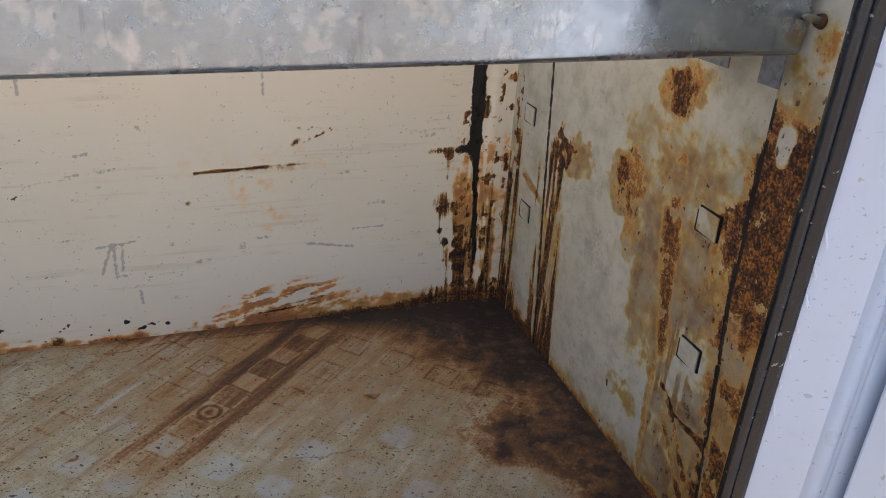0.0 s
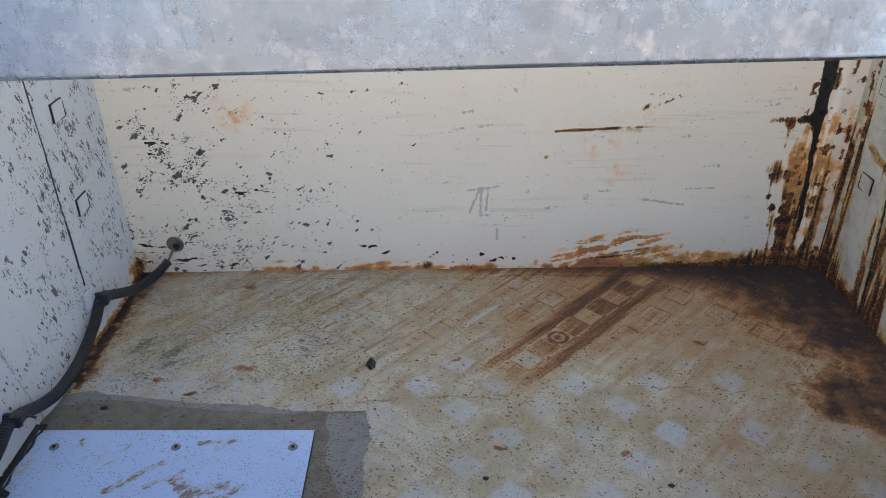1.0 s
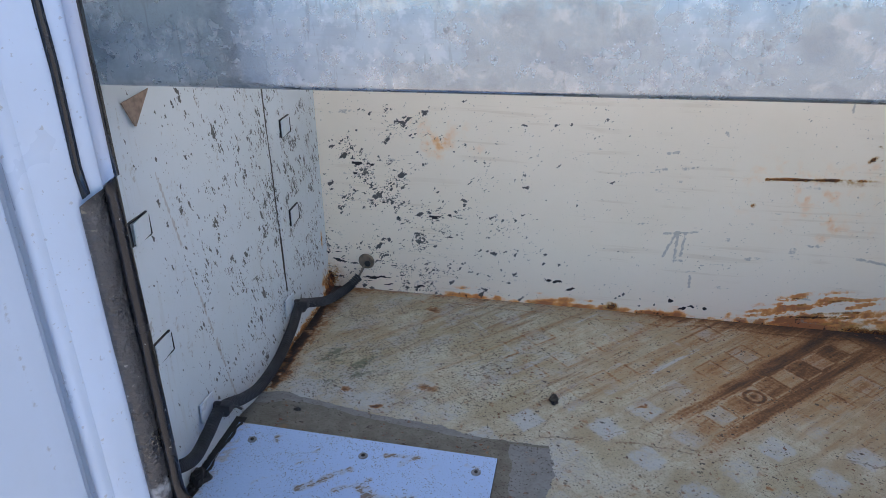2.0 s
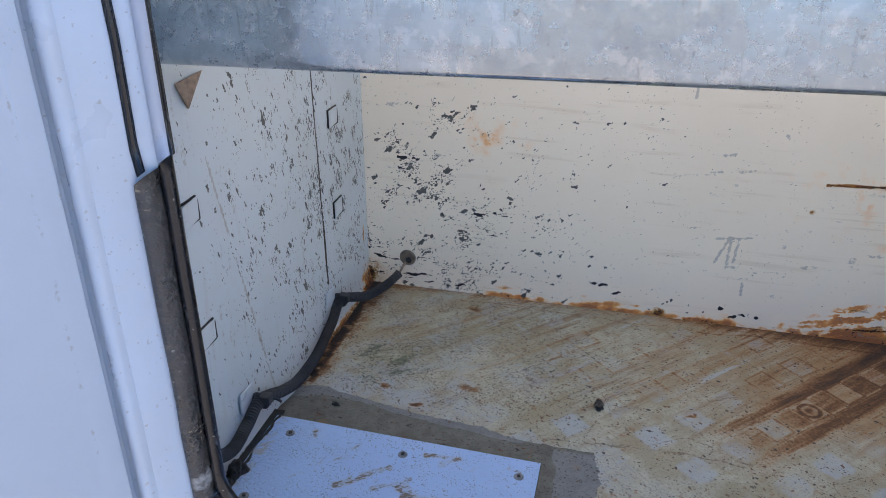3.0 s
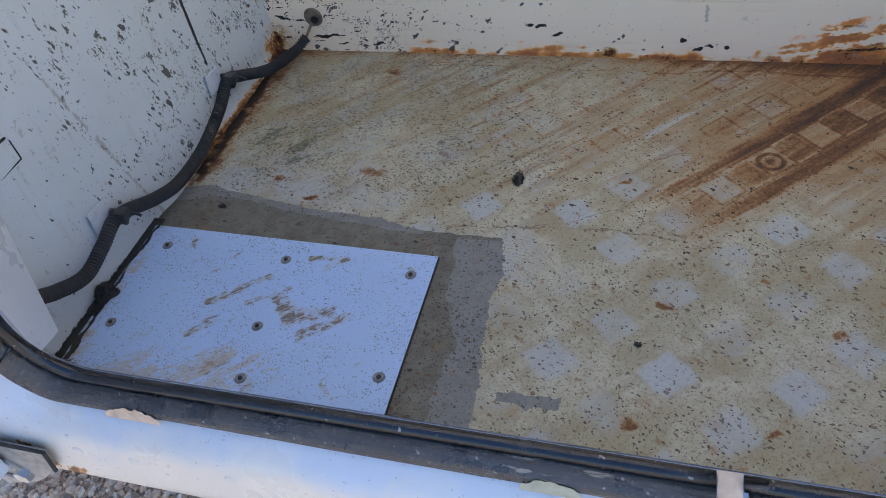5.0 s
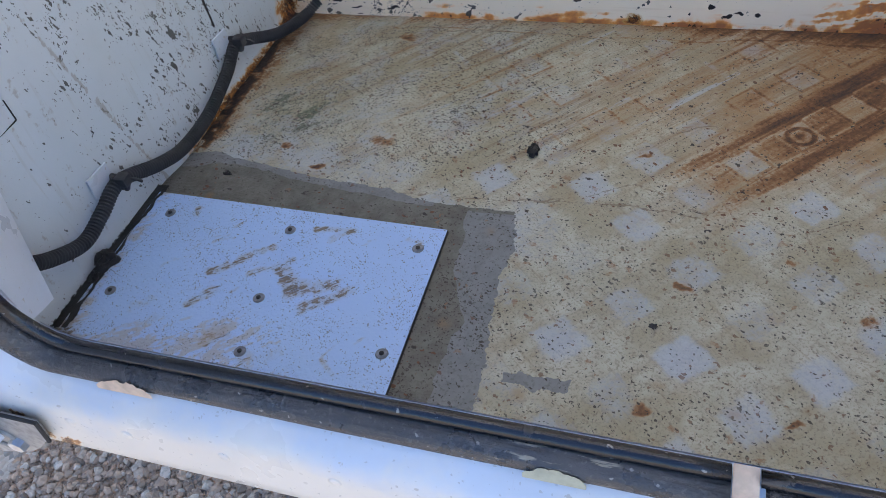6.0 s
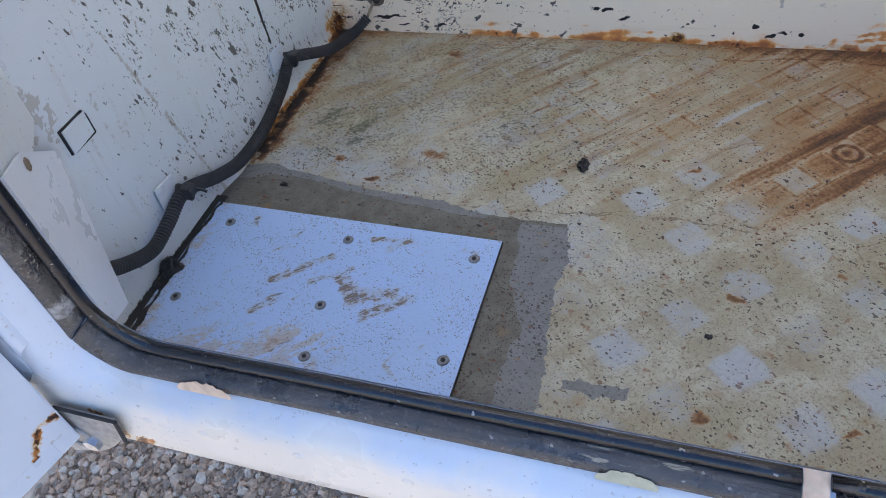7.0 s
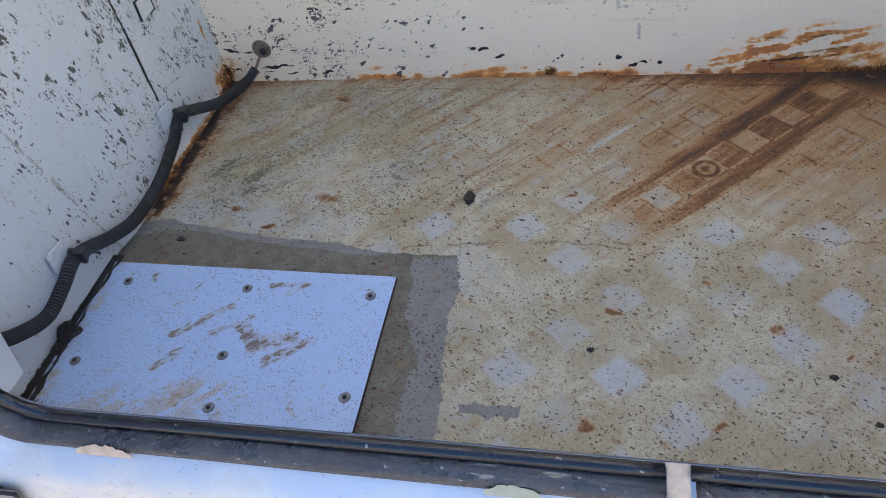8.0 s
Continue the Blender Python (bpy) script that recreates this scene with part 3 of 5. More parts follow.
M_KICK = body_paint("flaking_paint", (0.60, 0.65, 0.73))
M_RUBBER = rubber()
M_COVER = weathered_rubber()
M_WORN = body_paint("paint_smeared_rubber", (0.42, 0.45, 0.53))
M_CHIP = body_paint("bright_paint", (0.86, 0.86, 0.86))
# Body white again, lightened for the stronger light on the right jamb.
M_LIGHT = body_paint("lit_white_paint", (0.66, 0.69, 0.75))
M_BOARD = board_white()
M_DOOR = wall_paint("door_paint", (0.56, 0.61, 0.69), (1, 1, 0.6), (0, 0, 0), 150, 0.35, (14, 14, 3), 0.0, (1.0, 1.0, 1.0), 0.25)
# Door paint again; the right door's brighter light is put into the base.
M_DOOR_LIGHT = wall_paint("lit_door_paint", (0.72, 0.74, 0.78), (1, 1, 0.6), (0, 0, 0), 150, 0.2, (14, 14, 3), 0.0, (1.0, 1.0, 1.0), 0.25)
M_STEEL = plain("worn_steel", (0.38, 0.375, 0.36), 0.45, 0.8)
M_HINGE = plain("dull_hinge_steel", (0.36, 0.355, 0.34), 0.5, 0.3, 110, 0.45, 0.0006)
M_DULL = plain("dull_rivet_metal", (0.22, 0.23, 0.26), 0.55, 0.3, 160, 0.5)
M_ZINC = plain("bright_zinc", (0.62, 0.63, 0.65), 0.3, 0.9, 90, 0.25)
M_DARK = plain("dark_cavity", (0.03, 0.028, 0.026), 0.9)
M_PLASTIC = plain("black_conduit_plastic", (0.030, 0.030, 0.033), 0.5, 0.0, 90, 0.5)
M_TAR = plain("tar", (0.012, 0.010, 0.009), 0.6, 0.0, 200, 0.5, 0.001)
M_GREYRUBBER = plain("perished_grommet", (0.19, 0.145, 0.10), 0.8, 0.0, 120, 0.5)
M_TAPE = plain("brown_tape", (0.30, 0.22, 0.17), 0.8, 0.0, 150, 0.4)
M_PRIMER = plain("bare_primer", (0.70, 0.52, 0.37), 0.6, 0.0, 80, 0.3)
M_YELLOW = plain("yellowed_filler", (0.44, 0.43, 0.31), 0.6, 0.0, 80, 0.3)
M_RUSTY = plain("rusty_edge", (0.10, 0.042, 0.018), 0.85, 0.0, 130, 0.6, 0.001)
M_ROOF = fibreglass()
M_STONE = gravel()
M_SOIL = soil()

# ---- floor ----
STEP = 0.0025


def floor_masks(x, y):
    n1, n2 = field(x, y, 9, 1), field(x, y, 45, 2)
    u, w = (x + y) / math.sqrt(2), (y - x) / math.sqrt(2)
    # lattice of cleaner diamonds left by a mat
    pale = np.zeros_like(x)
    qx, qy = x + 0.012 * (n2 - 0.5), y + 0.012 * (field(x, y, 45, 3) - 0.5)
    for ox, oy in ((0.699, 0.272), (0.7560, 0.2185)):
        i, j = np.round((x - ox) / 0.1145), np.round((y - oy) / 0.1070)
        fx, fy = qx - ox - i * 0.1145, qy - oy - j * 0.1070
        power = 0.3 + 0.55 * np.modf(np.abs(np.sin(i * 12.9 + j * 78.2 + ox * 40) * 43758.5))[0]
        pale = np.maximum(pale, power * ease(np.abs(fx) ** 1.12 + np.abs(fy) ** 1.12, 0.0240, 0.0130))
    pale *= 1 - 0.6 * ease(y, 0.36, 0.5)
    pale *= 1 - 0.5 * ease(x, 1.0, 1.2)
    pale = np.maximum(pale, 0.5 * ease(n1, 0.45, 0.65) * ease(x, 0.62, 0.5) * ease(y, 0.42, 0.3))
    pale = np.maximum(pale, 0.9 * bump_at(x, y, 0.2, 0.39, 0.2, 0.05, -8) ** 0.6 * (0.4 + 0.8 * n2))
    pale = np.maximum(pale, 0.4 * ease(field(u * 0.5, w, 26, 64), 0.46, 0.62) * ease(x, 0.62, 0.45) * ease(y, 0.38, 0.44))
    pale = np.maximum(pale, 0.6 * bump_at(x, y, 0.56, 0.075, 0.08, 0.03, -20) ** 0.5 * ease(field(u, w * 0.2, 90, 4), 0.4, 0.6))
    # brown corner and the strip along the back wall
    xb = np.interp(y, (0.0, 0.11, 0.19, 0.225, 0.284, 0.31, 0.42, 0.474, 0.621, 0.70), (1.12, 1.155, 1.19, 1.20, 1.164, 1.105, 1.135, 1.16, 1.13, 1.03))
    rust = (0.22 + 0.24 * n1 + 0.26 * field(x, y, 30, 7)) * ease(x - xb + 0.12 * (n1 - 0.5) + 0.09 * (n2 - 0.5), -0.07, 0.10)
    rust += 0.24 * ease(field(x, y, 22, 6), 0.5, 0.7) * ease(x - xb, -0.02, 0.08) + 0.6 * bump_at(x, y, 1.27, 0.73, 0.3, 0.2) + 0.36 * ease(x + 0.06 * (n1 - 0.5), 1.20, 1.32) + 0.3 * ease(field(u, w, 40, 62), 0.56, 0.66) * ease(x - xb, 0.0, 0.08) + 0.4 * bump_at(x, y, 1.27, 0.5, 0.09, 0.07)
    rust += 0.4 * ease(y, 0.66, 0.715) * ease(x, 0.5, 1.0) + 0.16 * ease(y, 0.5, 0.72) * ease(x, 0.6, 1.1)
    rust -= 0.3 * bump_at(x, y, 1.17, 0.27, 0.06, 0.04)
    # the two brown bars and the ladder of squares between them
    run = ease(u, 0.745, 0.80) * ease(u, 1.19, 1.12)
    w0 = -0.2185
    near = np.abs(w - w0)
    comb = field(u * 0.12, w, 130, 5)
    late = ease(u, 0.76, 1.0)
    reach = ease(u, 0.70, 0.84) * ease(u, 1.22, 1.12)
    rust += 0.74 * reach * ease(near + 0.008 * (comb - 0.5) + 0.008 * (n2 - 0.5), 0.052, 0.036) * ease(near, 0.021, 0.030) * (0.5 + 0.6 * field(u * 0.12, w, 160, 55)) * (0.62 + 0.35 * late)
    rust += 0.26 * reach * ease(np.abs(near - 0.0235), 0.0026, 0.0008) * (0.4 + comb)
    rust += 0.1 * ease(u, 0.72, 0.8) * ease(u, 1.2, 1.1) * ease(near, 0.07, 0.04) * ease(near, 0.03, 0.045) * ease(comb, 0.5, 0.75)
    rust += 0.09 * run * ease(near, 0.02, 0.015) * (0.3 + late)
    rust += 0.17 * run * ease(near, 0.021, 0.018) * ease(np.abs((u - 0.8785 + 0.0405) % 0.081 - 0.0405), 0.019, 0.016) * (0.3 + 1.2 * field(u, w * 0.15, 210, 56)) * ease(u, 0.86, 0.9)
    cell = np.abs((u - 0.838 + 0.0405) % 0.081 - 0.0405)
    square = np.maximum(cell, near)
    rust += 0.28 * run * ease(np.abs(square - 0.02 + 0.003 * (n2 - 0.5)), 0.0032, 0.001) * (0.4 + n2)
    rust += 0.2 * run * ease(near, 0.022, 0.019) * ease(cell, 0.021, 0.026) * (0.4 + comb)
    ring = np.hypot(u - 0.917, w - w0)
    rust += 0.42 * ease(np.abs(ring - 0.0145 + 0.004 * (n2 - 0.5)), 0.004, 0.001) * ease(field(x, y, 110, 63), 0.1, 0.4) + 0.12 * ease(ring, 0.022, 0.016) + 0.35 * ease(ring, 0.008, 0.003) * n2 * 1.6
    pale = np.where(near < 0.05, pale * (1 - 0.8 * run), pale)
    pale = np.maximum(pale, 0.55 * run * ease(square, 0.0200, 0.015) * ease(ring, 0.02, 0.03) * (1 - 0.8 * late) * (0.4 + 0.9 * n2))
    # faint bars left of the main pair, and outlines of the mat's cells
    for wk, u0, u1, k in ((-0.135, 0.80, 1.05, 0.26), (-0.10, 0.70, 1.0, 0.2), (-0.055, 0.66, 1.0, 0.24), (-0.02, 0.72, 0.95, 0.24), (0.03, 0.62, 0.92, 0.16), (0.08, 0.55, 0.85, 0.14), (-0.165, 0.9, 1.08, 0.24)):
        rust += 0.6 * k * ease(np.abs(w - wk), 0.009, 0.002) * ease(u, u0, u0 + 0.1) * ease(u, u1, u1 - 0.1) * (0.3 + 1.2 * comb)
        pale = np.maximum(pale, 0.5 * ease(np.abs(w - wk - 0.012), 0.006, 0.002) * ease(u, u0, u0 + 0.05) * ease(u, u1 - 0.1, u1 - 0.2) * ease(comb, 0.45, 0.6))
    back = ease(y, 0.36, 0.50) * ease(x, 0.12, 0.3) * ease(x, 1.2, 1.0)
    rng = np.random.default_rng(77)
    for k in range(34):
        wk = -0.33 + 0.0199 * k + 0.006 * (rng.random() - 0.5)
        mid_u, half = 0.62 + 0.5 * rng.random(), 0.07 + 0.2 * rng.random()
        on = ease(np.abs(u - mid_u), half, 0.4 * half) * back
        wide = 0.0015 + 0.007 * rng.random() ** 2
        rust += (0.05 + 0.15 * rng.random()) * on * ease(np.abs(w - wk + 0.003 * (comb - 0.5)), 1.8 * wide, 0.3 * wide)
        if k % 3 == 0:
            pale = np.maximum(pale, 0.55 * on * ease(np.abs(w - wk - 0.006), 0.004, 0.0015) * ease(comb, 0.35, 0.6))
    pale = np.maximum(pale, 0.9 * ease(seg(x, y, 0.655, 0.529, 0.732, 0.611), 0.0045, 0.002) * ease(comb, 0.3, 0.5))
    cu, cw = np.abs((u - 0.838 + 0.0405) % 0.081 - 0.0405), np.abs((w - w0 + 0.0395) % 0.079 - 0.0395)
    line = ease(np.abs(np.maximum(cu, cw) - 0.021), 0.0028, 0.0008) * ease(n1, 0.45, 0.62)
    rust += 0.2 * line * ease(y, 0.36, 0.46) * ease(x, 0.3, 0.45)
    # greyer cells between the brown lines
    sq = ease(np.maximum(cu, cw), 0.022, 0.018)
    pale = np.maximum(pale, 0.42 * sq * back * ease(field(np.round(u / 0.081) * 7.3, np.round(w / 0.079) * 5.1, 1, 57, 1), 0.4, 0.7))
    # cracks in the film, and dark grime where the mat's edge lay
    wx, wy = x + 0.016 * (n1 - 0.5), y + 0.022 * (field(x, y, 22, 10) - 0.5)
    for ax, ay, bx, by in ((0.475, 0.336, 0.545, 0.342), (0.545, 0.342, 0.644, 0.386), (0.58, 0.338, 0.682, 0.333), (0.682, 0.333, 0.783, 0.358), (0.783, 0.358, 0.877, 0.34), (0.877, 0.34, 1.02, 0.372), (0.545, 0.342, 0.682, 0.333)):
        rust += 0.06 * ease(seg(wx, wy, ax, ay, bx, by), 0.0050, 0.0006)
    tide = 0.0 * x
    for ax, ay, bx, by in ((0.353, 0.334, 0.439, 0.341), (0.439, 0.341, 0.517, 0.347), (0.517, 0.347, 0.578, 0.356), (0.578, 0.356, 0.631, 0.388), (0.631, 0.388, 0.699, 0.357), (0.517, 0.347, 0.699, 0.351), (0.699, 0.357, 0.763, 0.364), (0.763, 0.364, 0.806, 0.343), (0.806, 0.343, 0.837, 0.355), (0.837, 0.355, 0.9, 0.374), (0.9, 0.374, 1.06, 0.36), (0.806, 0.343, 0.812, 0.31), (0.275, 0.685, 0.441, 0.681), (0.441, 0.681, 0.573, 0.670), (0.573, 0.670, 0.697, 0.655), (0.697, 0.655, 0.775, 0.668), (0.775, 0.668, 0.84, 0.69), (0.62, 0.47, 0.70, 0.50), (0.70, 0.50, 0.74, 0.49)):
        tide = np.maximum(tide, ease(seg(x + 0.018 * (n1 - 0.5) + 0.006 * (n2 - 0.5), y + 0.020 * (field(x, y, 22, 10) - 0.5) + 0.008 * (n2 - 0.5), ax, ay, bx, by), 0.0024, 0.0005) * (0.25 + 0.9 * n2))
    rust += 0.3 * bump_at(x, y, 0.928, 0.511, 0.03, 0.02, 40) + 0.22 * bump_at(x, y, 0.97, 0.551, 0.035, 0.02, 40) + 0.24 * bump_at(x, y, 0.754, 0.549, 0.03, 0.015, 45)
    rust += 0.15 * ease(y, 0.42, 0.68) * ease(x, 0.5, 0.9) * (0.3 + 1.0 * n1)
    rust += 0.20 * ease(y, 0.685, 0.712) * (0.3 + 1.2 * n1) + 0.2 * ease(np.abs(y - 0.683 - 0.03 * (n1 - 0.5)), 0.0026, 0.0006) * ease(x, 0.16, 0.25)
    # rust along the cable side
    rust += 1.2 * ease(x + 0.03 * (n1 - 0.5) + 0.02 * (n2 - 0.5), XL + 0.032, XL + 0.016) * ease(y, 0.34, 0.42) * ease(n2, 0.3, 0.5) + 0.25 * ease(x, XL + 0.05, XL + 0.02) * ease(y, 0.36, 0.42) * ease(field(x, y, 90, 61), 0.5, 0.6) + 0.2 * ease(x, XL + 0.07, XL + 0.02) * ease(y, 0.36, 0.45)
    rust += 0.18 * ease(x, 0.28, 0.1) * ease(y, 0.42, 0.6) * n1
    for cx, cy, r, k in ((0.694, 0.247, 0.013, 1.1), (0.185, 0.401, 0.012, 0.9), (0.242, 0.366, 0.012, 1.2), (0.314, 0.427, 0.02, 0.7), (0.635, 0.436, 0.008, 0.9), (0.919, 0.205, 0.01, 1.1), (0.665, 0.105, 0.012, 0.5), (0.86, 0.24, 0.014, 0.7), (0.79, 0.115, 0.01, 0.6), (1.02, 0.475, 0.02, 0.6), (0.79, 0.3, 0.008, 0.7), (0.27, 0.66, 0.02, 0.8)):
        rust += 0.75 * k * bump_at(x + 0.02 * (n2 - 0.5), y + 0.02 * (field(x, y, 70, 9) - 0.5), cx, cy, r, 0.6 * r)
    # putty round the hatch: a warm inner coat and a colder one along the outside
    top = np.interp(x, (0.05, 0.075, 0.096, 0.124, 0.256, 0.351, 0.414, 0.457, 0.53), (0.367, 0.373, 0.376, 0.370, 0.348, 0.340, 0.327, 0.327, 0.329))
    side = np.interp(y, (0.03, 0.114, 0.232, 0.275, 0.329), (0.522, 0.522, 0.511, 0.516, 0.503))
    n4 = field(x, y, 130, 58)
    inside = np.minimum(top - y + 0.008 * (n2 - 0.5), side + 0.010 * (n1 - 0.5) + 0.010 * (n4 - 0.5) - x)
    grey = ease(inside, -0.004, 0.004)
    smear = np.minimum(0.032 - np.abs(x - 0.571), 0.0072 - np.abs(y - 0.1145 - 0.008 * (field(x, 0.2 * y, 150, 59) - 0.5)))
    grey = np.maximum(grey, ease(smear + 0.010 * (n2 - 0.5), -0.002, 0.002) * (0.55 + 0.5 * n4))
    strip = np.interp(y, (0.03, 0.097, 0.168, 0.229, 0.307), (0.478, 0.478, 0.486, 0.463, 0.453)) + 0.012 * (n2 - 0.5)
    rail = np.interp(x, (0.05, 0.128, 0.251, 0.347, 0.415), (0.34, 0.358, 0.337, 0.326, 0.320)) + 0.010 * (n2 - 0.5)
    tone = np.maximum(ease(x - strip, -0.002, 0.002) * ease(y, 0.33, 0.31), ease(y - rail, -0.002, 0.002) * ease(x, 0.42, 0.40))
    tone = np.maximum(tone, 0.9 * ease(smear, -0.004, 0.0))
    green = 0.5 * bump_at(x, y, 0.18, 0.455, 0.14, 0.075, 40) * (0.2 + 1.3 * n2) + 1.3 * bump_at(x + 0.02 * (n2 - 0.5), y + 0.02 * (n4 - 0.5), 0.184, 0.447, 0.03, 0.016, 40) + 0.5 * bump_at(x, y, 0.13, 0.49, 0.05, 0.03, 40)
    streak = ease(y, 0.3, 0.48) * ease(x, 0.08, 0.35) * ease(x, 1.2, 1.0) * (0.4 + 0.9 * n1) + 0.15
    tea = 0.75 * ease(y, 0.36, 0.58) * ease(x, 0.42, 0.72) * (0.45 + 0.8 * n1) + 0.16 * ease(y, 0.40, 0.6) * ease(x, 0.5, 0.2) + 0.5 * ease(x, 0.78, 1.0) + 0.25 * ease(field(u * 0.4, w, 16, 60), 0.5, 0.7)
    tea += 0.35 * ease(u, 0.66, 0.8) * ease(np.abs(w - w0), 0.09, 0.05)
    pepper = 0.24 + 1.0 * ease(y, 0.34, 0.46) * ease(x, 0.62, 0.3) + 0.7 * bump_at(x, y, 0.46, 0.17, 0.09, 0.25) + 0.5 * bump_at(x, y, 0.16, 0.45, 0.16, 0.1)
    tide *= 1 - grey
    return {"a": (rust * (1 - 0.85 * grey), pale, grey), "b": (green, streak, np.clip(tone, 0, 1)), "c": (np.clip(tea, 0, 1), tide, np.clip(pepper, 0, 1))}


floor_ob = new("floor", grid("floor", np.arange(XL, XR + 0.001, 0.0019), np.arange(0.02, YB + 0.001, 0.0019), lambda x, y: (x, y, 0.0006 * field(x, y, 14, 8)), M_FLOOR, floor_masks))
tagged(floor_ob, "pale painted steel floor with mat marks, rust and grey putty", "floor", kind="structure")


# ---- walls ----
def back_masks(x, z):
    n1, n2, n3 = field(x, z, 10, 11), field(x, z, 60, 12), field(x, z, 28, 19)
    drips = field(x, z * 0.1, 90, 13)
    fleck = 0.7 * ease(x, 0.48, 0.15) * ease(z, 0.46, 0.3) * ease(n1, 0.25, 0.7) + 0.02 * ease(x, 0.9, 0.4)
    # thin ochre line along the foot, heavier towards the rusted corner
    rust = 0.7 * bump_at(x + 0.02 * (n2 - 0.5), z + 0.01 * (n3 - 0.5), 0.587, 0.009, 0.022, 0.013)
    rust += 0.55 * ease(z, 0.008 + 0.04 * n3, 0.0) * ease(x, 0.93, 1.02)
    scrape = field(x * 0.16 - z * 0.3, z * 1.0 - x * 0.18, 130, 14)
    rust += 0.24 * bump_at(x, z, 0.945, 0.03, 0.125, 0.04, 12) ** 0.6 * ease(scrape, 0.5, 0.66)
    for ax, az, bx, bz in ((0.882, 0.039, 0.994, 0.066), (0.87, 0.018, 0.99, 0.028), (0.876, 0.054, 0.915, 0.059), (0.93, 0.03, 1.0, 0.04)):
        rust += 0.4 * ease(seg(x, z, ax, az, bx, bz), 0.0035, 0.0008) * ease(n2, 0.3, 0.5)
    rust += 0.5 * ease(x, 1.2, 1.225) * ease(x, 1.30, 1.285) * ease(z, 0.20 - 0.5 * (1.25 - x), 0.10) * ease(drips, 0.48, 0.6)
    rust += 0.36 * ease(x, 1.268, 1.276) * ease(x, 1.30, 1.288) * ease(drips, 0.4, 0.55) * ease(z, 0.3, 0.18)
    for cx, cz, r0 in ((1.198, 0.182, 0.008), (1.227, 0.186, 0.011), (1.236, 0.2, 0.007), (1.2, 0.142, 0.007), (1.21, 0.121, 0.009), (1.234, 0.115, 0.011), (1.231, 0.092, 0.014), (1.237, 0.144, 0.008), (1.283, 0.14, 0.008), (1.21, 0.277, 0.01)):
        rust += 0.75 * ease(bump_at(x + 0.01 * (n2 - 0.5), z, cx, cz, r0, r0), 0.0, 0.4) + 0.3 * ease(seg(x, z, cx, cz, cx, cz - 4 * r0), 0.5 * r0, 0.1 * r0)
    rust += 0.5 * ease(x, 1.215, 1.24) * ease(n2, 0.58, 0.66)
    rust += 0.7 * bump_at(x, z, 1.205, 0.285, 0.05, 0.008) + 0.6 * bump_at(x, z, 1.21, 0.19, 0.03, 0.03)
    rust += 0.62 * bump_at(x, z, 1.25, 0.0, 0.17, 0.05)
    line = seg(x, z, 0.812, 0.270, 0.985, 0.277)
    rust += 0.75 * ease(line, 0.0032, 0.0008) * ease(x, 1.0, 0.9) * ease(n2, 0.2, 0.45) + 0.22 * bump_at(x, z, 0.93, 0.27, 0.09, 0.012)
    rust += 0.8 * ease(np.minimum(seg(x, z, 0.967, 0.333, 1.017, 0.329), seg(x, z, 0.958, 0.306, 1.017, 0.329)), 0.0034, 0.001) * ease(field(x, z, 190, 24), 0.52, 0.62)
    rust += 0.8 * bump_at(x, z, 0.962, 0.311, 0.012, 0.006, 40)
    rust += 0.6 * bump_at(x, z, 0.055, 0.02, 0.04, 0.045) * (0.3 + n2) + 0.5 * bump_at(x, z, 0.8, 0.223, 0.007, 0.006)
    gap = np.maximum(0.0, 1 - np.abs(x - np.interp(z, (0.05, 0.18, 0.25, 0.29, 0.4), (1.268, 1.262, 1.258, 1.254, 1.254)) - 0.008 * (n2 - 0.5)) / np.interp(z, (0.05, 0.18, 0.26, 0.29, 0.4), (0.005, 0.006, 0.007, 0.014, 0.014)))
    dark = 0.9 * ease(gap, 0.0, 0.4) * ease(z, 0.06, 0.09)
    dark += 0.9 * bump_at(x, z, 1.238, 0.285, 0.03, 0.018)
    for cx, cz, rx in ((0.668, 0.021, 0.010), (0.73, 0.025, 0.011), (0.749, 0.022, 0.008), (0.713, 0.02, 0.011), (0.691, 0.033, 0.007), (0.49, 0.051, 0.013), (0.516, 0.039, 0.013), (0.475, 0.055, 0.008)):
        dark += 1.2 * bump_at(x, z + 0.014 * (n2 - 0.5), cx, cz, 1.3 * rx, 0.005, 8) * ease(n2, 0.35, 0.55)
    scratch = 0.7 * ease(seg(x, z, 0.665, 0.161, 0.72, 0.168), 0.003, 0.0008)
    for ax, az, bx, bz in ((0.685, 0.165, 0.668, 0.118), (0.688, 0.165, 0.687, 0.11), (0.70, 0.165, 0.697, 0.12), (0.718, 0.085, 0.719, 0.062), (0.975, 0.14, 1.05, 0.128)):
        scratch += 0.75 * ease(seg(x, z, ax, az, bx, bz), 0.004, 0.001)
    scratch += 0.5 * ease(field(x * 0.25, z, 110, 16), 0.68, 0.76) * ease(field(x, z, 7, 17), 0.45, 0.6)
    for ax, az, bx, bz, k in ((0.917, 0.415, 0.917, 0.385, 0.9), (0.60, 0.412, 0.60, 0.394, 1.0), (1.111, 0.41, 1.113, 0.37, 0.45), (0.640, 0.275, 0.70, 0.282, 0.6), (0.60, 0.268, 0.645, 0.271, 0.5), (0.655, 0.305, 0.672, 0.307, 0.8), (1.02, 0.285, 1.10, 0.289, 0.4), (1.05, 0.16, 1.10, 0.162, 0.7), (0.74, 0.345, 0.745, 0.34, 0.8)):
        scratch += k * ease(seg(x, z + 0.006 * (n2 - 0.5), ax, az, bx, bz), 0.0034, 0.001) * ease(n2, 0.3, 0.5)
    dash = field(x * 0.22 + z * 0.05, z, 150, 25)
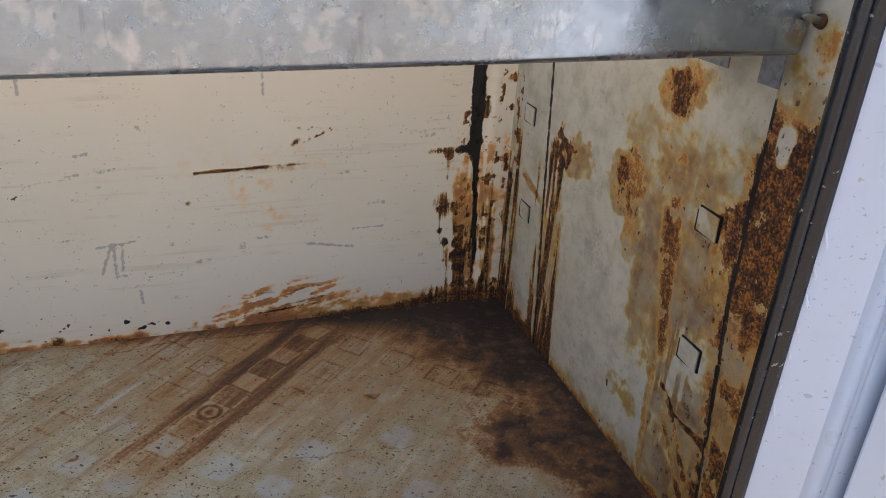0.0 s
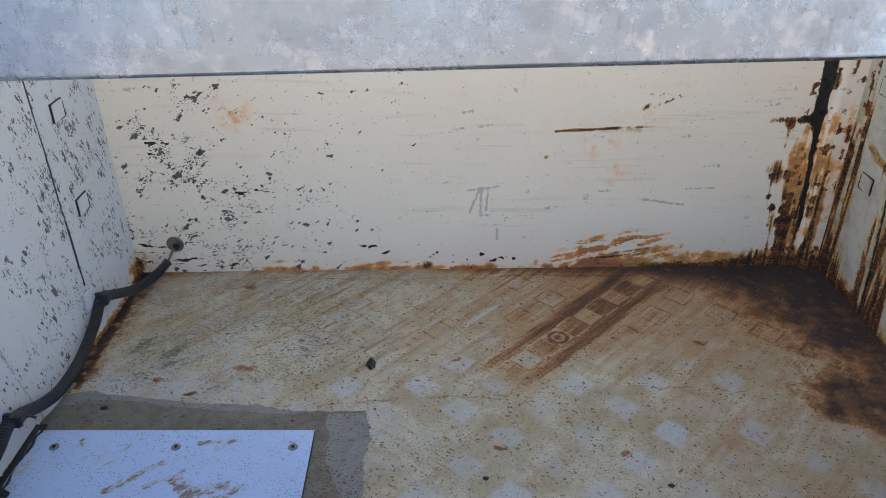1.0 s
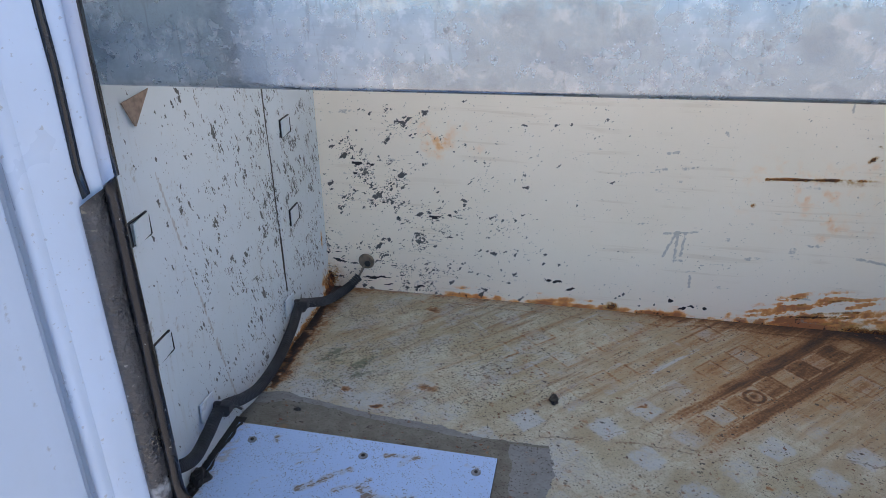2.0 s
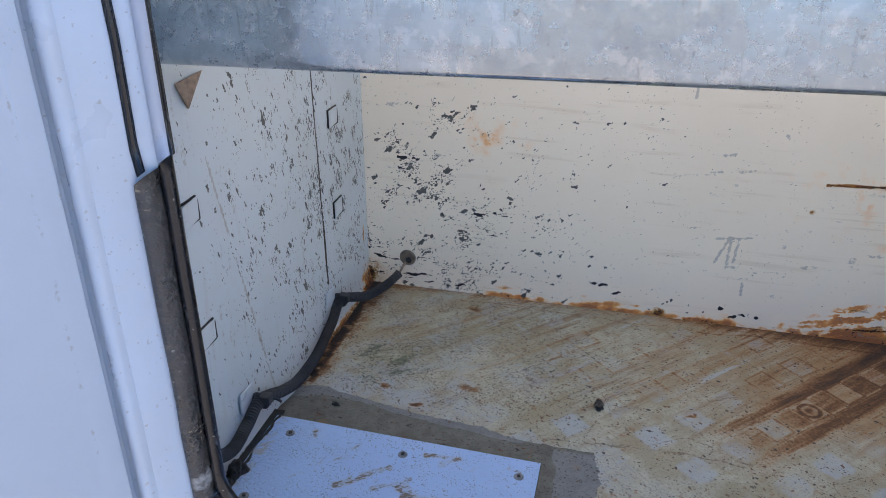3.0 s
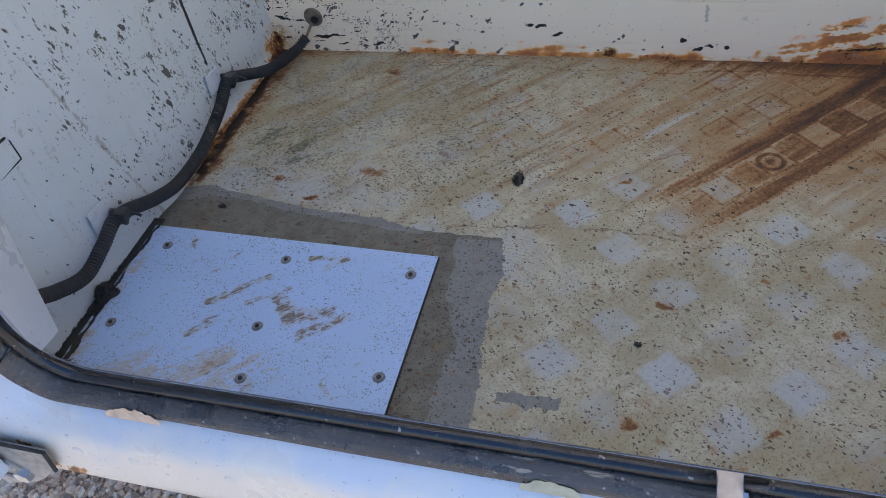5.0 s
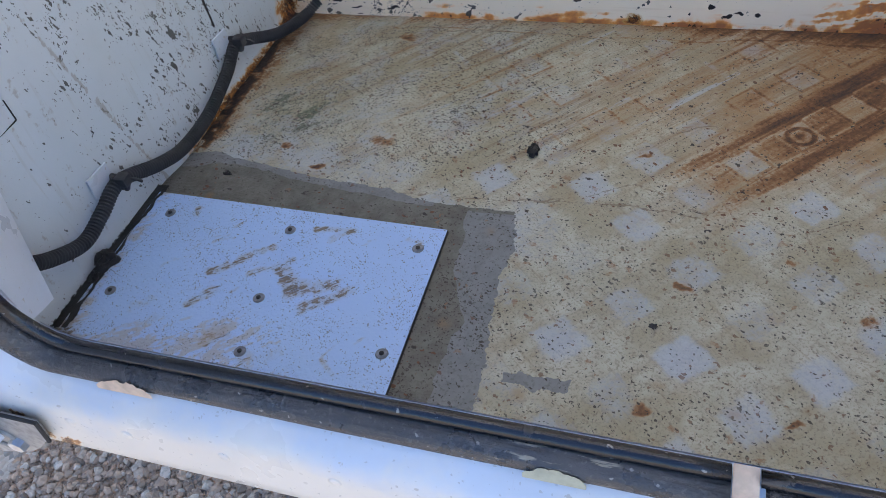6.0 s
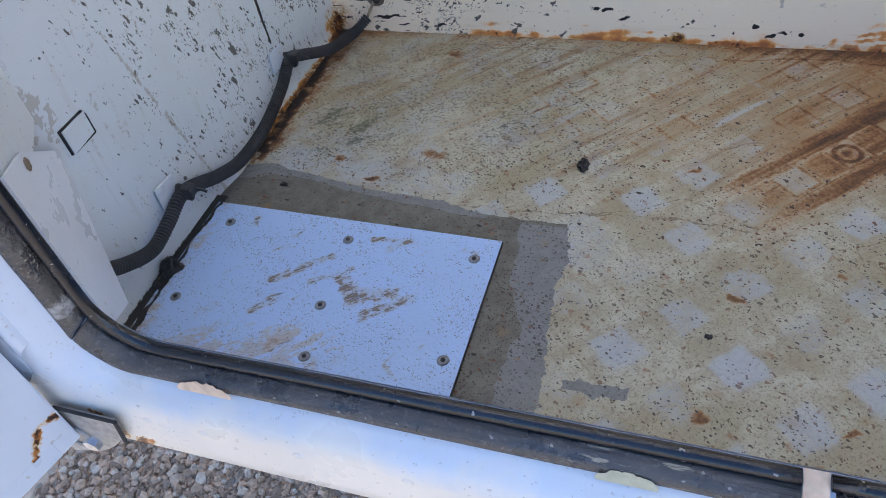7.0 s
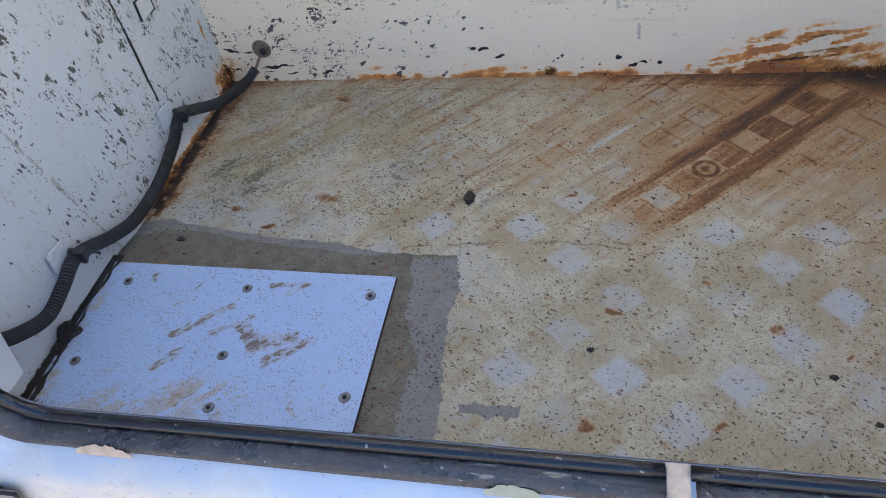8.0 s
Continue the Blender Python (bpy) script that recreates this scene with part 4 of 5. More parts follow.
    dark += 0.75 * ease(dash, 0.70, 0.76) * ease(x, 0.62, 0.3) * ease(z, 0.5, 0.4) * ease(n1, 0.35, 0.6)
    stain = 0.2 * bump_at(x, z, 0.28, 0.31, 0.16, 0.09) * (0.2 + 1.1 * n3) + 0.3 * bump_at(x, z, 0.9, 0.25, 0.25, 0.15) * n3 + 0.02
    stain += (0.16 + 0.5 * ease(field(x * 0.5, z * 2, 40, 20), 0.46, 0.66)) * ease(z, 0.034, 0.004) * ease(x, 0.25, 0.34) * ease(n3, 0.3, 0.55)
    stain += 0.34 * ease(z, 0.013, 0.003) * ease(x, 0.22, 0.3) * ease(n1, 0.2, 0.5)
    stain += 0.66 * ease(x, 1.2, 1.235) * (0.25 + 0.75 * ease(drips, 0.36, 0.62)) * ease(z, 0.36, 0.2) + 0.4 * ease(z, 0.02 + 0.05 * n3, 0.01) * ease(x, 0.84, 0.92)
    wipe = field(x * 0.16 - z * 0.3, z * 1.0 - x * 0.2, 210, 15)
    stain += 0.75 * bump_at(x, z, 0.94, 0.034, 0.13, 0.045, 10) ** 0.5 * ease(wipe, 0.47, 0.58)
    stain += 0.25 * ease(z, 0.008 + 0.006 * n2, 0.003) * ease(x, 0.3, 0.5) * ease(n3, 0.3, 0.5)
    return {"a": (np.clip(rust, 0, 0.62), fleck, scratch), "b": (dark, stain, ease(x, 1.16, 1.2))}


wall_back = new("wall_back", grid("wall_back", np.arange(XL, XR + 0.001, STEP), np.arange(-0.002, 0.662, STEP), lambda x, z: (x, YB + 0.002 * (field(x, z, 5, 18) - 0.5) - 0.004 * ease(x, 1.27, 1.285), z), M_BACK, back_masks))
tagged(wall_back, "cream painted steel back wall with tar flecks and rust", "wall", kind="structure")

TABS_LEFT = [(0.168, 0.368), (0.166, 0.214), (0.577, 0.362), (0.577, 0.210)]
TABS_RIGHT = [(0.199, 0.368), (0.184, 0.217), (0.646, 0.360), (0.630, 0.204)]
TAB_Y, TAB_Z = 0.036, 0.027


def left_masks(y, z):
    n1, n2 = field(y, z, 11, 21), field(y, z, 60, 22)
    fleck = 0.95 * bump_at(y, z, 0.53, 0.27, 0.33, 0.40) ** 0.8 * (0.15 + 1.2 * n1) + 0.03
    rust = 0.7 * bump_at(y, z, 0.705, 0.015, 0.05, 0.05) * (0.3 + n2) + 0.5 * ease(z, 0.014, 0.002) * ease(y, 0.3, 0.45)
    rust += 0.5 * bump_at(y, z, 0.69, 0.11, 0.006, 0.03)
    dark = 0.85 * ease(np.abs(y - 0.520 - 0.02 * (0.1 - z)), 0.0032, 0.0012) * ease(z, 0.085, 0.1)
    dark += 0.6 * ease(z, 0.012, 0.004) * ease(y, 0.35, 0.2)
    scratch = 0.9 * ease(np.abs(y - 0.27 + 0.25 * (z - 0.2)), 0.0034, 0.001) * ease(z, 0.45, 0.4) * ease(n2, 0.36, 0.5)
    scratch += 1.3 * ease(bump_at(y + 0.012 * (n2 - 0.5), z + 0.02 * (n2 - 0.5), 0.136, 0.252, 0.024, 0.036), 0.0, 0.3) * ease(field(y, z, 190, 25), 0.4, 0.55) + 0.4 * ease(field(y * 2, z * 0.4, 60, 23), 0.66, 0.72)
    return {"a": (rust, fleck, scratch), "b": (dark, 0.02 + 0.10 * n1 * ease(z, 0.2, 0.5), 0.0 * y)}


def left_place(y, z):
    cove = 0.009 * np.clip(1 - z / 0.03, 0, 1) ** 2 * ease(y, 0.30, 0.36)
    return XL + cove + 0.0016 * ease(y, 0.519, 0.5215) - 0.0015 * field(y, z, 6, 24), y, z


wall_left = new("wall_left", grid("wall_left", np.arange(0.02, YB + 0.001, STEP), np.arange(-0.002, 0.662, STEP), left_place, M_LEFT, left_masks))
tagged(wall_left, "cream steel side wall coloured with blue skylight, spattered with tar flecks", "wall", kind="structure")


def blot(y, z, cy, cz, ry, rz):
    """A ragged full patch: 1 inside, 0 outside."""
    return ease(bump_at(y, z, cy, cz, ry, rz), 0.0, 0.45)


def right_masks(y, z):
    n1, n2, n3 = field(y, z, 12, 31), field(y, z, 60, 32), field(y, z, 26, 37)
    drips = field(y, z * 0.07, 95, 33)
    yy = y + 0.045 * (n1 - 0.5) + 0.03 * (n2 - 0.5)
    zz = z + 0.045 * (field(y, z, 12, 34) - 0.5) + 0.03 * (field(y, z, 60, 38) - 0.5)
    zero = 0.0 * y
    # two burst blisters, joined by a golden stain that runs down to the seam
    stain = 0.72 * blot(yy, zz, 0.284, 0.488, 0.050, 0.040) + 0.3 * blot(yy, zz, 0.277, 0.455, 0.02, 0.03)
    stain = np.maximum(stain, 0.78 * blot(yy, zz, 0.360, 0.356, 0.060, 0.062))
    stain = np.maximum(stain, (0.26 + 0.34 * n3) * blot(yy, zz, 0.315, 0.42, 0.095, 0.055))
    column = ease(np.abs(yy - np.interp(z, (0.0, 0.15, 0.3, 0.45), (0.245, 0.262, 0.285, 0.275))), 0.062, 0.03)
    stain = np.maximum(stain, column * (0.3 + 0.6 * n3) * ease(z, 0.46, 0.42) * ease(z, 0.1, 0.2))
    stain = np.maximum(stain, 0.5 * blot(yy, zz, 0.342, 0.295, 0.022, 0.05) + 0.0 * z)
    stain = np.maximum(stain, 0.44 * blot(yy, zz, 0.298, 0.085, 0.05, 0.04))
    rust = 0.30 * blot(yy, zz, 0.286, 0.49, 0.046, 0.036) + 0.36 * blot(yy, zz, 0.362, 0.36, 0.050, 0.050) + 0.28 * blot(yy, zz, 0.352, 0.30, 0.014, 0.045)
    rust += 0.34 * blot(yy, zz, 0.292, 0.503, 0.014, 0.018) + 0.3 * blot(yy, zz, 0.283, 0.476, 0.018, 0.02) + 0.3 * blot(yy, zz, 0.277, 0.462, 0.011, 0.016) + 0.26 * blot(yy, zz, 0.372, 0.372, 0.018, 0.02)
    rust += 0.42 * blot(yy, zz, 0.305, 0.432, 0.022, 0.018) * ease(n2, 0.42, 0.6)
    # crust along the seam, thickest below its middle
    mid = np.interp(z, (0.17, 0.2, 0.25, 0.3, 0.34, 0.42, 0.46), (0.235, 0.236, 0.246, 0.255, 0.258, 0.266, 0.268))
    wide = np.interp(z, (0.17, 0.25, 0.3, 0.335, 0.36, 0.46), (0.009, 0.013, 0.018, 0.018, 0.015, 0.013))
    near = np.abs(y - mid + 0.02 * (n1 - 0.5)) / wide
    rust += (0.34 + 0.16 * ease(z, 0.40, 0.33)) * ease(near, 1.7, 0.3) * ease(z, 0.47, 0.44) * ease(z, 0.165, 0.2) * ease(n2 + 0.2 * ease(z, 0.37, 0.33), 0.35, 0.6)
    stain = np.maximum(stain, 0.6 * ease(near, 3.0, 1.0) * ease(z, 0.46, 0.42) * ease(z, 0.165, 0.2))
    streak = np.minimum(seg(y, z, 0.243, 0.168, 0.231, 0.02), seg(y, z, 0.285, 0.2, 0.245, 0.15))
    stain = np.maximum(stain, 0.66 * ease(streak, 0.013, 0.004) * (0.6 + 0.5 * n2))
    rust += 0.3 * ease(seg(y, z, 0.240, 0.15, 0.231, 0.02), 0.007, 0.002)
    # stained strip beside the front edge
    edge = np.interp(z, (0.0, 0.149, 0.313, 0.52), (0.113, 0.127, 0.145, 0.149))
    off = y - edge + 0.03 * (n1 - 0.5) + 0.016 * (n2 - 0.5)
    strip = ease(y, 0.236, 0.228) * ease(z, 0.5, 0.45)
    stain = np.maximum(stain, strip * (0.30 + 0.6 * n3) * ease(np.abs(z - 0.27), 0.22, 0.12) * (1 - 0.8 * blot(yy, zz, 0.195, 0.2, 0.06, 0.065)))
    stain = np.maximum(stain, 0.95 * strip * ease(drips, 0.46, 0.6) * ease(z, 0.38, 0.3) * ease(n3, 0.25, 0.45))
    stain = np.maximum(stain, strip * (0.25 + 0.5 * n2) * ease(z, 0.14, 0.12))
    stain = np.maximum(stain, 0.78 * strip * ease(off, 0.075, 0.004) * (0.5 + 0.6 * n2))
    rust += 0.5 * ease(off, 0.026, 0.0) * ease(z, 0.49, 0.45) * (0.55 + 0.7 * n2) + 0.36 * blot(yy, zz, 0.166, 0.368, 0.03, 0.05) + 0.3 * strip * ease(off, 0.06, 0.02) * ease(n2, 0.5, 0.62)
    low = np.minimum(seg(y, z, 0.216, 0.15, 0.189, 0.131), seg(y, z, 0.189, 0.131, 0.128, 0.130))
    rust += 0.6 * ease(low + 0.012 * (n2 - 0.5), 0.009, 0.003) * ease(n3, 0.3, 0.45)
    stain = np.maximum(stain, (0.34 + 0.4 * n3) * ease(y, 0.21, 0.19) * ease(z, 0.135, 0.115))
    rust += 0.34 * ease(np.minimum(seg(y, z, 0.205, 0.115, 0.14, 0.03), seg(y, z, 0.2, 0.14, 0.15, 0.07)), 0.009, 0.003) * (0.5 + n2)
    # rear seam: crumbling blister, dense drips
    sy = 0.548 + 0.09 * z
    back = y - sy
    rust += 0.62 * blot(yy, zz, 0.535, 0.345, 0.045, 0.034) * ease(n2, 0.3, 0.5)
    stain = np.maximum(stain, 0.5 * blot(yy, zz, 0.485, 0.345, 0.06, 0.04) + zero)
    run = ease(z, 0.345, 0.31)
    rust += run * ease(back, -0.06, -0.05) * ease(back, 0.004, -0.002) * (0.16 + 0.62 * ease(drips, 0.34, 0.5))
    stain = np.maximum(stain, run * ease(back, -0.075, -0.05) * ease(back, 0.02, 0.0) * (0.25 + 0.4 * drips))
    rust += 0.5 * ease(z, 0.33, 0.27) * ease(back, 0.008, 0.014) * ease(back, 0.036, 0.026) * ease(drips, 0.36, 0.55)
    rust += 0.6 * ease(back, 0.088, 0.098) * ease(drips, 0.4, 0.55) * ease(z, 0.44, 0.3)
    rust += 0.5 * ease(back, 0.094, 0.10) * ease(back, 0.13, 0.118) * ease(n2, 0.5, 0.6) * ease(z, 0.15, 0.3)
    stain = np.maximum(stain, 0.5 * ease(back, 0.078, 0.1) * ease(z, 0.42, 0.25) * (0.4 + 0.8 * drips))
    stain = np.maximum(stain, 0.55 * ease(seg(y, z, 0.65, 0.262, 0.585, 0.245), 0.012, 0.004))
    rust += 0.34 * ease(seg(y, z, 0.65, 0.262, 0.585, 0.245), 0.006, 0.002)
    # foot
    stain = np.maximum(stain, 0.5 * ease(z, 0.02 + 0.05 * n1, 0.0) * (0.5 + n2))
    rust += 0.42 * ease(z, 0.010 + 0.03 * n3, 0.0) + 0.45 * ease(y, 0.47, 0.53) * ease(z, 0.02 + 0.09 * n3, 0.0) + 0.4 * ease(y, 0.6, 0.66) * ease(z, 0.10, 0.02)
    dark = 0.8 * ease(np.abs(back), 0.0034, 0.001) + 0.85 * ease(np.abs(y - edge - 0.001), 0.006, 0.002) * ease(n2, 0.24, 0.4) * ease(z, 0.5, 0.45)
    dark += 0.34 * ease(np.abs(y - np.interp(z, (0.03, 0.29, 0.51), (0.230, 0.231, 0.246))), 0.0024, 0.0008) * ease(n2, 0.3, 0.5)
    dark += 0.5 * ease(low, 0.005, 0.001) * ease(n2, 0.52, 0.6) + 0.9 * bump_at(y, z, 0.328, 0.076, 0.006, 0.012)
    scratch = 0.45 * ease(field(y * 1.2, z, 16, 35), 0.5, 0.66) * ease(z, 0.46, 0.3) * ease(y, 0.33, 0.4) * ease(y, 0.5, 0.46)
    scratch += 0.5 * ease(field(y * 0.8, z * 1.6, 55, 39), 0.7, 0.76) * ease(y, 0.26, 0.32)
    flow = ease(np.abs(back + 0.025), 0.05, 0.03) + ease(back, 0.07, 0.09)
    return {"a": (np.clip(rust, 0, 0.72), 0.0 * n1, scratch), "b": (dark, np.clip(stain, 0.02, 1), flow)}


def right_place(y, z):
    ribs = 0.002 * np.sin((y - 0.66) / 0.012 * 2 * math.pi) * ease(y, 0.655, 0.668) * ease(y, 0.705, 0.70)
    return XR - ribs - 0.0018 * ease(y - 0.09 * z, 0.547, 0.5495) - 0.0014 * ease(y, 0.236, 0.233) + 0.003 * (field(y, z, 7, 36) - 0.5), y, z


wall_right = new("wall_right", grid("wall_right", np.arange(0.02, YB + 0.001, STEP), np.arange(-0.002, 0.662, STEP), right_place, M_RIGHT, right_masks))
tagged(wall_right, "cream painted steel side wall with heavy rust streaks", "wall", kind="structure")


def tab(parent, x, side, cy, cz, lift, stain):
    """A square tab punched out of a side wall, bent a little into the room."""
    verts, hy, hz, th = [], TAB_Y / 2, TAB_Z / 2, 0.0012
    for dx in (0, th):
        for sy, sz in ((-1, -1), (1, -1), (1, 1), (-1, 1)):
            out = lift * (0.5 - 0.5 * sy) * 0.8 + lift * (0.5 + 0.5 * sz) * 0.2
            verts.append((x + side * (out + dx), cy + sy * hy, cz + sz * hz))
    faces = [(0, 1, 2, 3), (7, 6, 5, 4), (0, 4, 5, 1), (1, 5, 6, 2), (2, 6, 7, 3), (3, 7, 4, 0)]
    me = mesh_of("tab", verts, faces, M_LEFT if side > 0 else M_RIGHT)
    for key, rgba in (("a", (0.0, 0.0, 0.0, 1.0)), ("b", (0.0, stain, 0.0, 1.0))):
        layer = me.attributes.new(key, "FLOAT_COLOR", "POINT")
        layer.data.foreach_set("color", np.array(rgba * len(verts), dtype=np.float32))
    part("tab", me, None, parent)
    # black strips round the cut, put there for the shadow in its gap
    for y0, y1, z0, z1 in ((cy - hy - 0.0018, cy - hy + 0.0005, cz - hz, cz + hz + 0.0015), (cy - hy + 0.0005, cy + hy * 0.9, cz + hz - 0.0005, cz + hz + 0.0015), (cy + hy - 0.0002, cy + hy + 0.0011, cz - hz, cz + hz * 0.7), (cy - hy * 0.8, cy + hy, cz - hz - 0.0011, cz - hz + 0.0002)):
        part("slit_shade", box(min(x, x + side * 0.0022), max(x, x + side * 0.0022), y0, y1, z0, z1), M_TAR, parent)


for k, (cy, cz) in enumerate(TABS_LEFT):
    tab(wall_left, XL - 0.0005 + (0.0016 if cy > 0.52 else 0), 1, cy, cz, 0.006 if k == 0 else 0.0028, 0.02)
for (cy, cz), stain in zip(TABS_RIGHT, (0.42, 0.16, 0.12, 0.16)):
    tab(wall_right, XR - 0.001, -1, cy, cz, 0.0035, stain)


def pad(cy, cz):
    """A square adhesive mount for a cable tie, standing on its corner."""
    bm = box(-0.0014, 0.0014, -0.0175, 0.0175, -0.0145, 0.0145, 0.0006)
    bmesh.ops.transform(bm, matrix=pose(XL + 0.0025, cy, cz, -3), verts=bm.verts)
    return tagged(part("tie_mount", bm, M_BODY), "white square adhesive cable tie mount on the wall", "cable mount", "cable tie mounts")


pad(0.228, 0.078)
pad(0.518, 0.069)

# ---- the truck body that closes the place ----
def slab(name, label, category, *b, material=None, bevel=0.0):
    ob = part(name, box(*b, bevel), material or M_BODY)
    return tagged(ob, label, category, kind="structure")


slab("wall_outer_left", "white painted outer skin of the truck body", "wall", XL - 0.045, XL - 0.03, -0.02, YB + 0.05, -0.03, 1.2)
slab("wall_outer_right", "white painted outer skin of the truck body", "wall", XR + 0.03, XR + 0.045, -0.02, YB + 0.05, -0.03, 1.2)
slab("wall_outer_back", "white painted outer skin of the truck body", "wall", XL - 0.03, XR + 0.03, YB + 0.035, YB + 0.05, -0.03, 1.2)
slab("wall_upper_left", "cream upper side wall above the shelf, tinted like the wall below", "wall", XL - 0.02, XL, 0.02, YB, 0.664, 1.17, material=M_LEFT)
slab("wall_upper_right", "cream upper side wall above the shelf, tinted like the wall below", "wall", XR, XR + 0.02, 0.02, YB, 0.664, 1.17, material=M_RIGHT)
slab("wall_upper_back", "cream painted upper back wall above the shelf", "wall", XL, XR, YB, YB + 0.02, 0.664, 1.17, material=M_BACK)
# The ceiling is unseen, made translucent only to brighten the compartment from above.
slab("ceiling", "unseen translucent roof sheet, added to light the inside", "ceiling", XL - 0.03, XR + 0.03, -0.03, YB + 0.035, 1.172, 1.176, material=M_ROOF)
slab("floor_underside", "dark steel underside of the compartment floor", "floor", XL - 0.03, XR + 0.03, 0.0, YB + 0.035, -0.03, -0.006, material=M_DARK)
slab("wall_side_left", "white painted side of the truck body beside the opening", "wall", -1.9, XL - 0.045, -0.005, 1.3, -0.02, 1.2)
slab("wall_side_right", "white painted side of the truck body beside the opening", "wall", XR + 0.045, 2.6, -0.005, 1.3, -0.02, 1.2)
slab("wall_header", "white painted header over the opening", "wall", X0 - 0.1, X1 + 0.1, -0.034, 0.012, Z1, 1.17)

# ---- door frame, pressed round the opening ----
frame_ob = thing("door_frame", "white painted pressed steel door frame with chipped sill", "door frame", kind="structure")
PROFILE = [(0.006, 0.012), (0.004, 0.004), (0.007, -0.001), (0.013, -0.006), (0.0205, -0.012), (0.028, -0.020), (0.0335, -0.0262), (0.0375, -0.0304), (0.0410, -0.0334), (0.0450, -0.0358), (0.0500, -0.0374), (0.0570, -0.0386), (0.074, -0.0402), (0.092, -0.0420), (0.104, -0.0430), (0.109, -0.040), (0.109, -0.012)]
part("frame_rail", mesh_of("frame_rail", *sweep(0, 3.5, PROFILE), M_SILL, True), None, frame_ob, "white enamel, warm ground bounce put into its lower colour")
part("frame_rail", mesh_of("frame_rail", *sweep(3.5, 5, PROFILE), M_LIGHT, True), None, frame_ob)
part("jamb_strip", mesh_of("jamb_strip", *sweep(0, 0.99, [(0.064, -0.0385), (0.067, -0.0412), (0.072, -0.0432), (0.079, -0.0440), (0.086, -0.0434), (0.092, -0.0405)], True), M_BODY, True), None, frame_ob)
part("jamb_strip", mesh_of("jamb_strip", *sweep(4.01, 5, [(0.064, -0.0385), (0.067, -0.0412), (0.072, -0.0432), (0.079, -0.0440), (0.086, -0.0434), (0.092, -0.0405)], True), M_BODY, True), None, frame_ob)
part("inner_flange", mesh_of("inner_flange", *sweep(1.5, 3.5, [(0.004, 0.012), (0.060, 0.026), (0.112, 0.03)]), M_BODY, True), None, frame_ob)
for x in (0.190, 0.25, 0.345, 0.445, 0.55, 0.65, 0.75, 0.85, 0.95, 1.05):
    bm = disc(0.0064, 0.0014, 18, 0.0008, 0.7)
    bmesh.ops.transform(bm, matrix=pose(x, -0.0387, 0.055, 86), verts=bm.verts)
    part("rivet", bm, M_SILL, frame_ob)
# rolled bead along each jamb
RIB = [(0.0435, -0.0345), (0.0450, -0.0395), (0.0480, -0.0428), (0.0520, -0.0440), (0.0560, -0.0430), (0.0590, -0.0405), (0.0615, -0.0370)]
part("jamb_rib", mesh_of("jamb_rib", *sweep(0, 0.97, RIB), M_BODY, True), None, frame_ob)
part("jamb_rib", mesh_of("jamb_rib", *sweep(4.03, 5, RIB), M_BODY, True), None, frame_ob)
# slanted returns between the side walls and the frame
def left_return(u, v):
    return XL + 0.001 + (X0 - 0.009 - XL) * u, 0.132 - 0.12 * u, v


def left_return_masks(u, v):
    n1, n2 = field(u * 0.1, v, 12, 41), field(u * 0.1, v, 60, 42)
    return {"a": (0.12 * ease(n1, 0.55, 0.7), 0.15 * n1, 0.5 * ease(n2, 0.55, 0.65) * ease(v, 0.35, 0.2)), "b": (0.0 * u, 0.05 * u, 0.0 * u)}


def right_return(u, v):
    """Runs on along the wall first, then turns in to the frame."""
    a, b = np.clip(u / 0.4, 0, 1), np.clip((u - 0.4) / 0.6, 0, 1)
    start = np.interp(v, (0.0, 0.149, 0.313, 0.507), (0.112, 0.126, 0.144, 0.147))
    return XR - 0.004 - 0.078 * b, start - (start - 0.085) * a - 0.073 * b, v


def right_return_masks(u, v):
    q = u * 0.14
    n1, n2, n3 = field(q, v, 14, 41), field(q, v, 70, 42), field(q, v, 34, 43)
    rust = ease(v + 0.05 * (n1 - 0.5), 0.528, 0.495) * (0.20 + 0.46 * n2 + 0.28 * n3)
    rust *= 1 - 0.75 * ease(v + 0.06 * (n1 - 0.5), 0.31, 0.27) * ease(n3 + 0.3 * ease(np.abs(u - 0.2), 0.1, 0.2), 0.35, 0.65)
    rust -= 0.8 * blot(q + 0.006 * (n2 - 0.5), v, 0.0225, 0.476, 0.012, 0.024)
    rust += 0.36 * blot(q + 0.012 * (n2 - 0.5), v + 0.02 * (n2 - 0.5), 0.04, 0.565, 0.02, 0.03) * n3 * 1.3
    stain = 0.75 * ease(v, 0.56, 0.5) * (0.55 + 0.6 * n3) * (1 - 0.85 * blot(q + 0.006 * (n2 - 0.5), v, 0.0225, 0.476, 0.014, 0.026)) + 0.25 * blot(q, v, 0.03, 0.56, 0.03, 0.05)
    return {"a": (rust, 0.15 * n1, 0.5 * ease(n2, 0.55, 0.65) * ease(v, 0.35, 0.2)), "b": (0.8 * ease(u + 0.02 * (n2 - 0.5), 0.045, 0.02) * ease(v, 0.53, 0.5) * ease(n2, 0.2, 0.35), stain, 0.0 * u)}


part("jamb_return", grid("jamb_return", np.linspace(0, 1, 36), np.arange(0.255, 0.662, 0.004), left_return, M_LEFT, left_return_masks), None, frame_ob)
part("jamb_return", grid("jamb_return", np.linspace(0, 1, 71), np.arange(0.0, 0.64, 0.0022), right_return, M_RIGHT, right_return_masks), None, frame_ob)

# plate screwed over the foot of the hinge-side return
kick = thing("kick_plate", "white painted steel plate screwed to the jamb foot, paint flaking", "plate")
edge = [(-0.26, 0.222), (0.5, 0.283), (1.0, 0.30), (1.0, 0.122), (0.72, 0.101), (0.435, 0.081)]
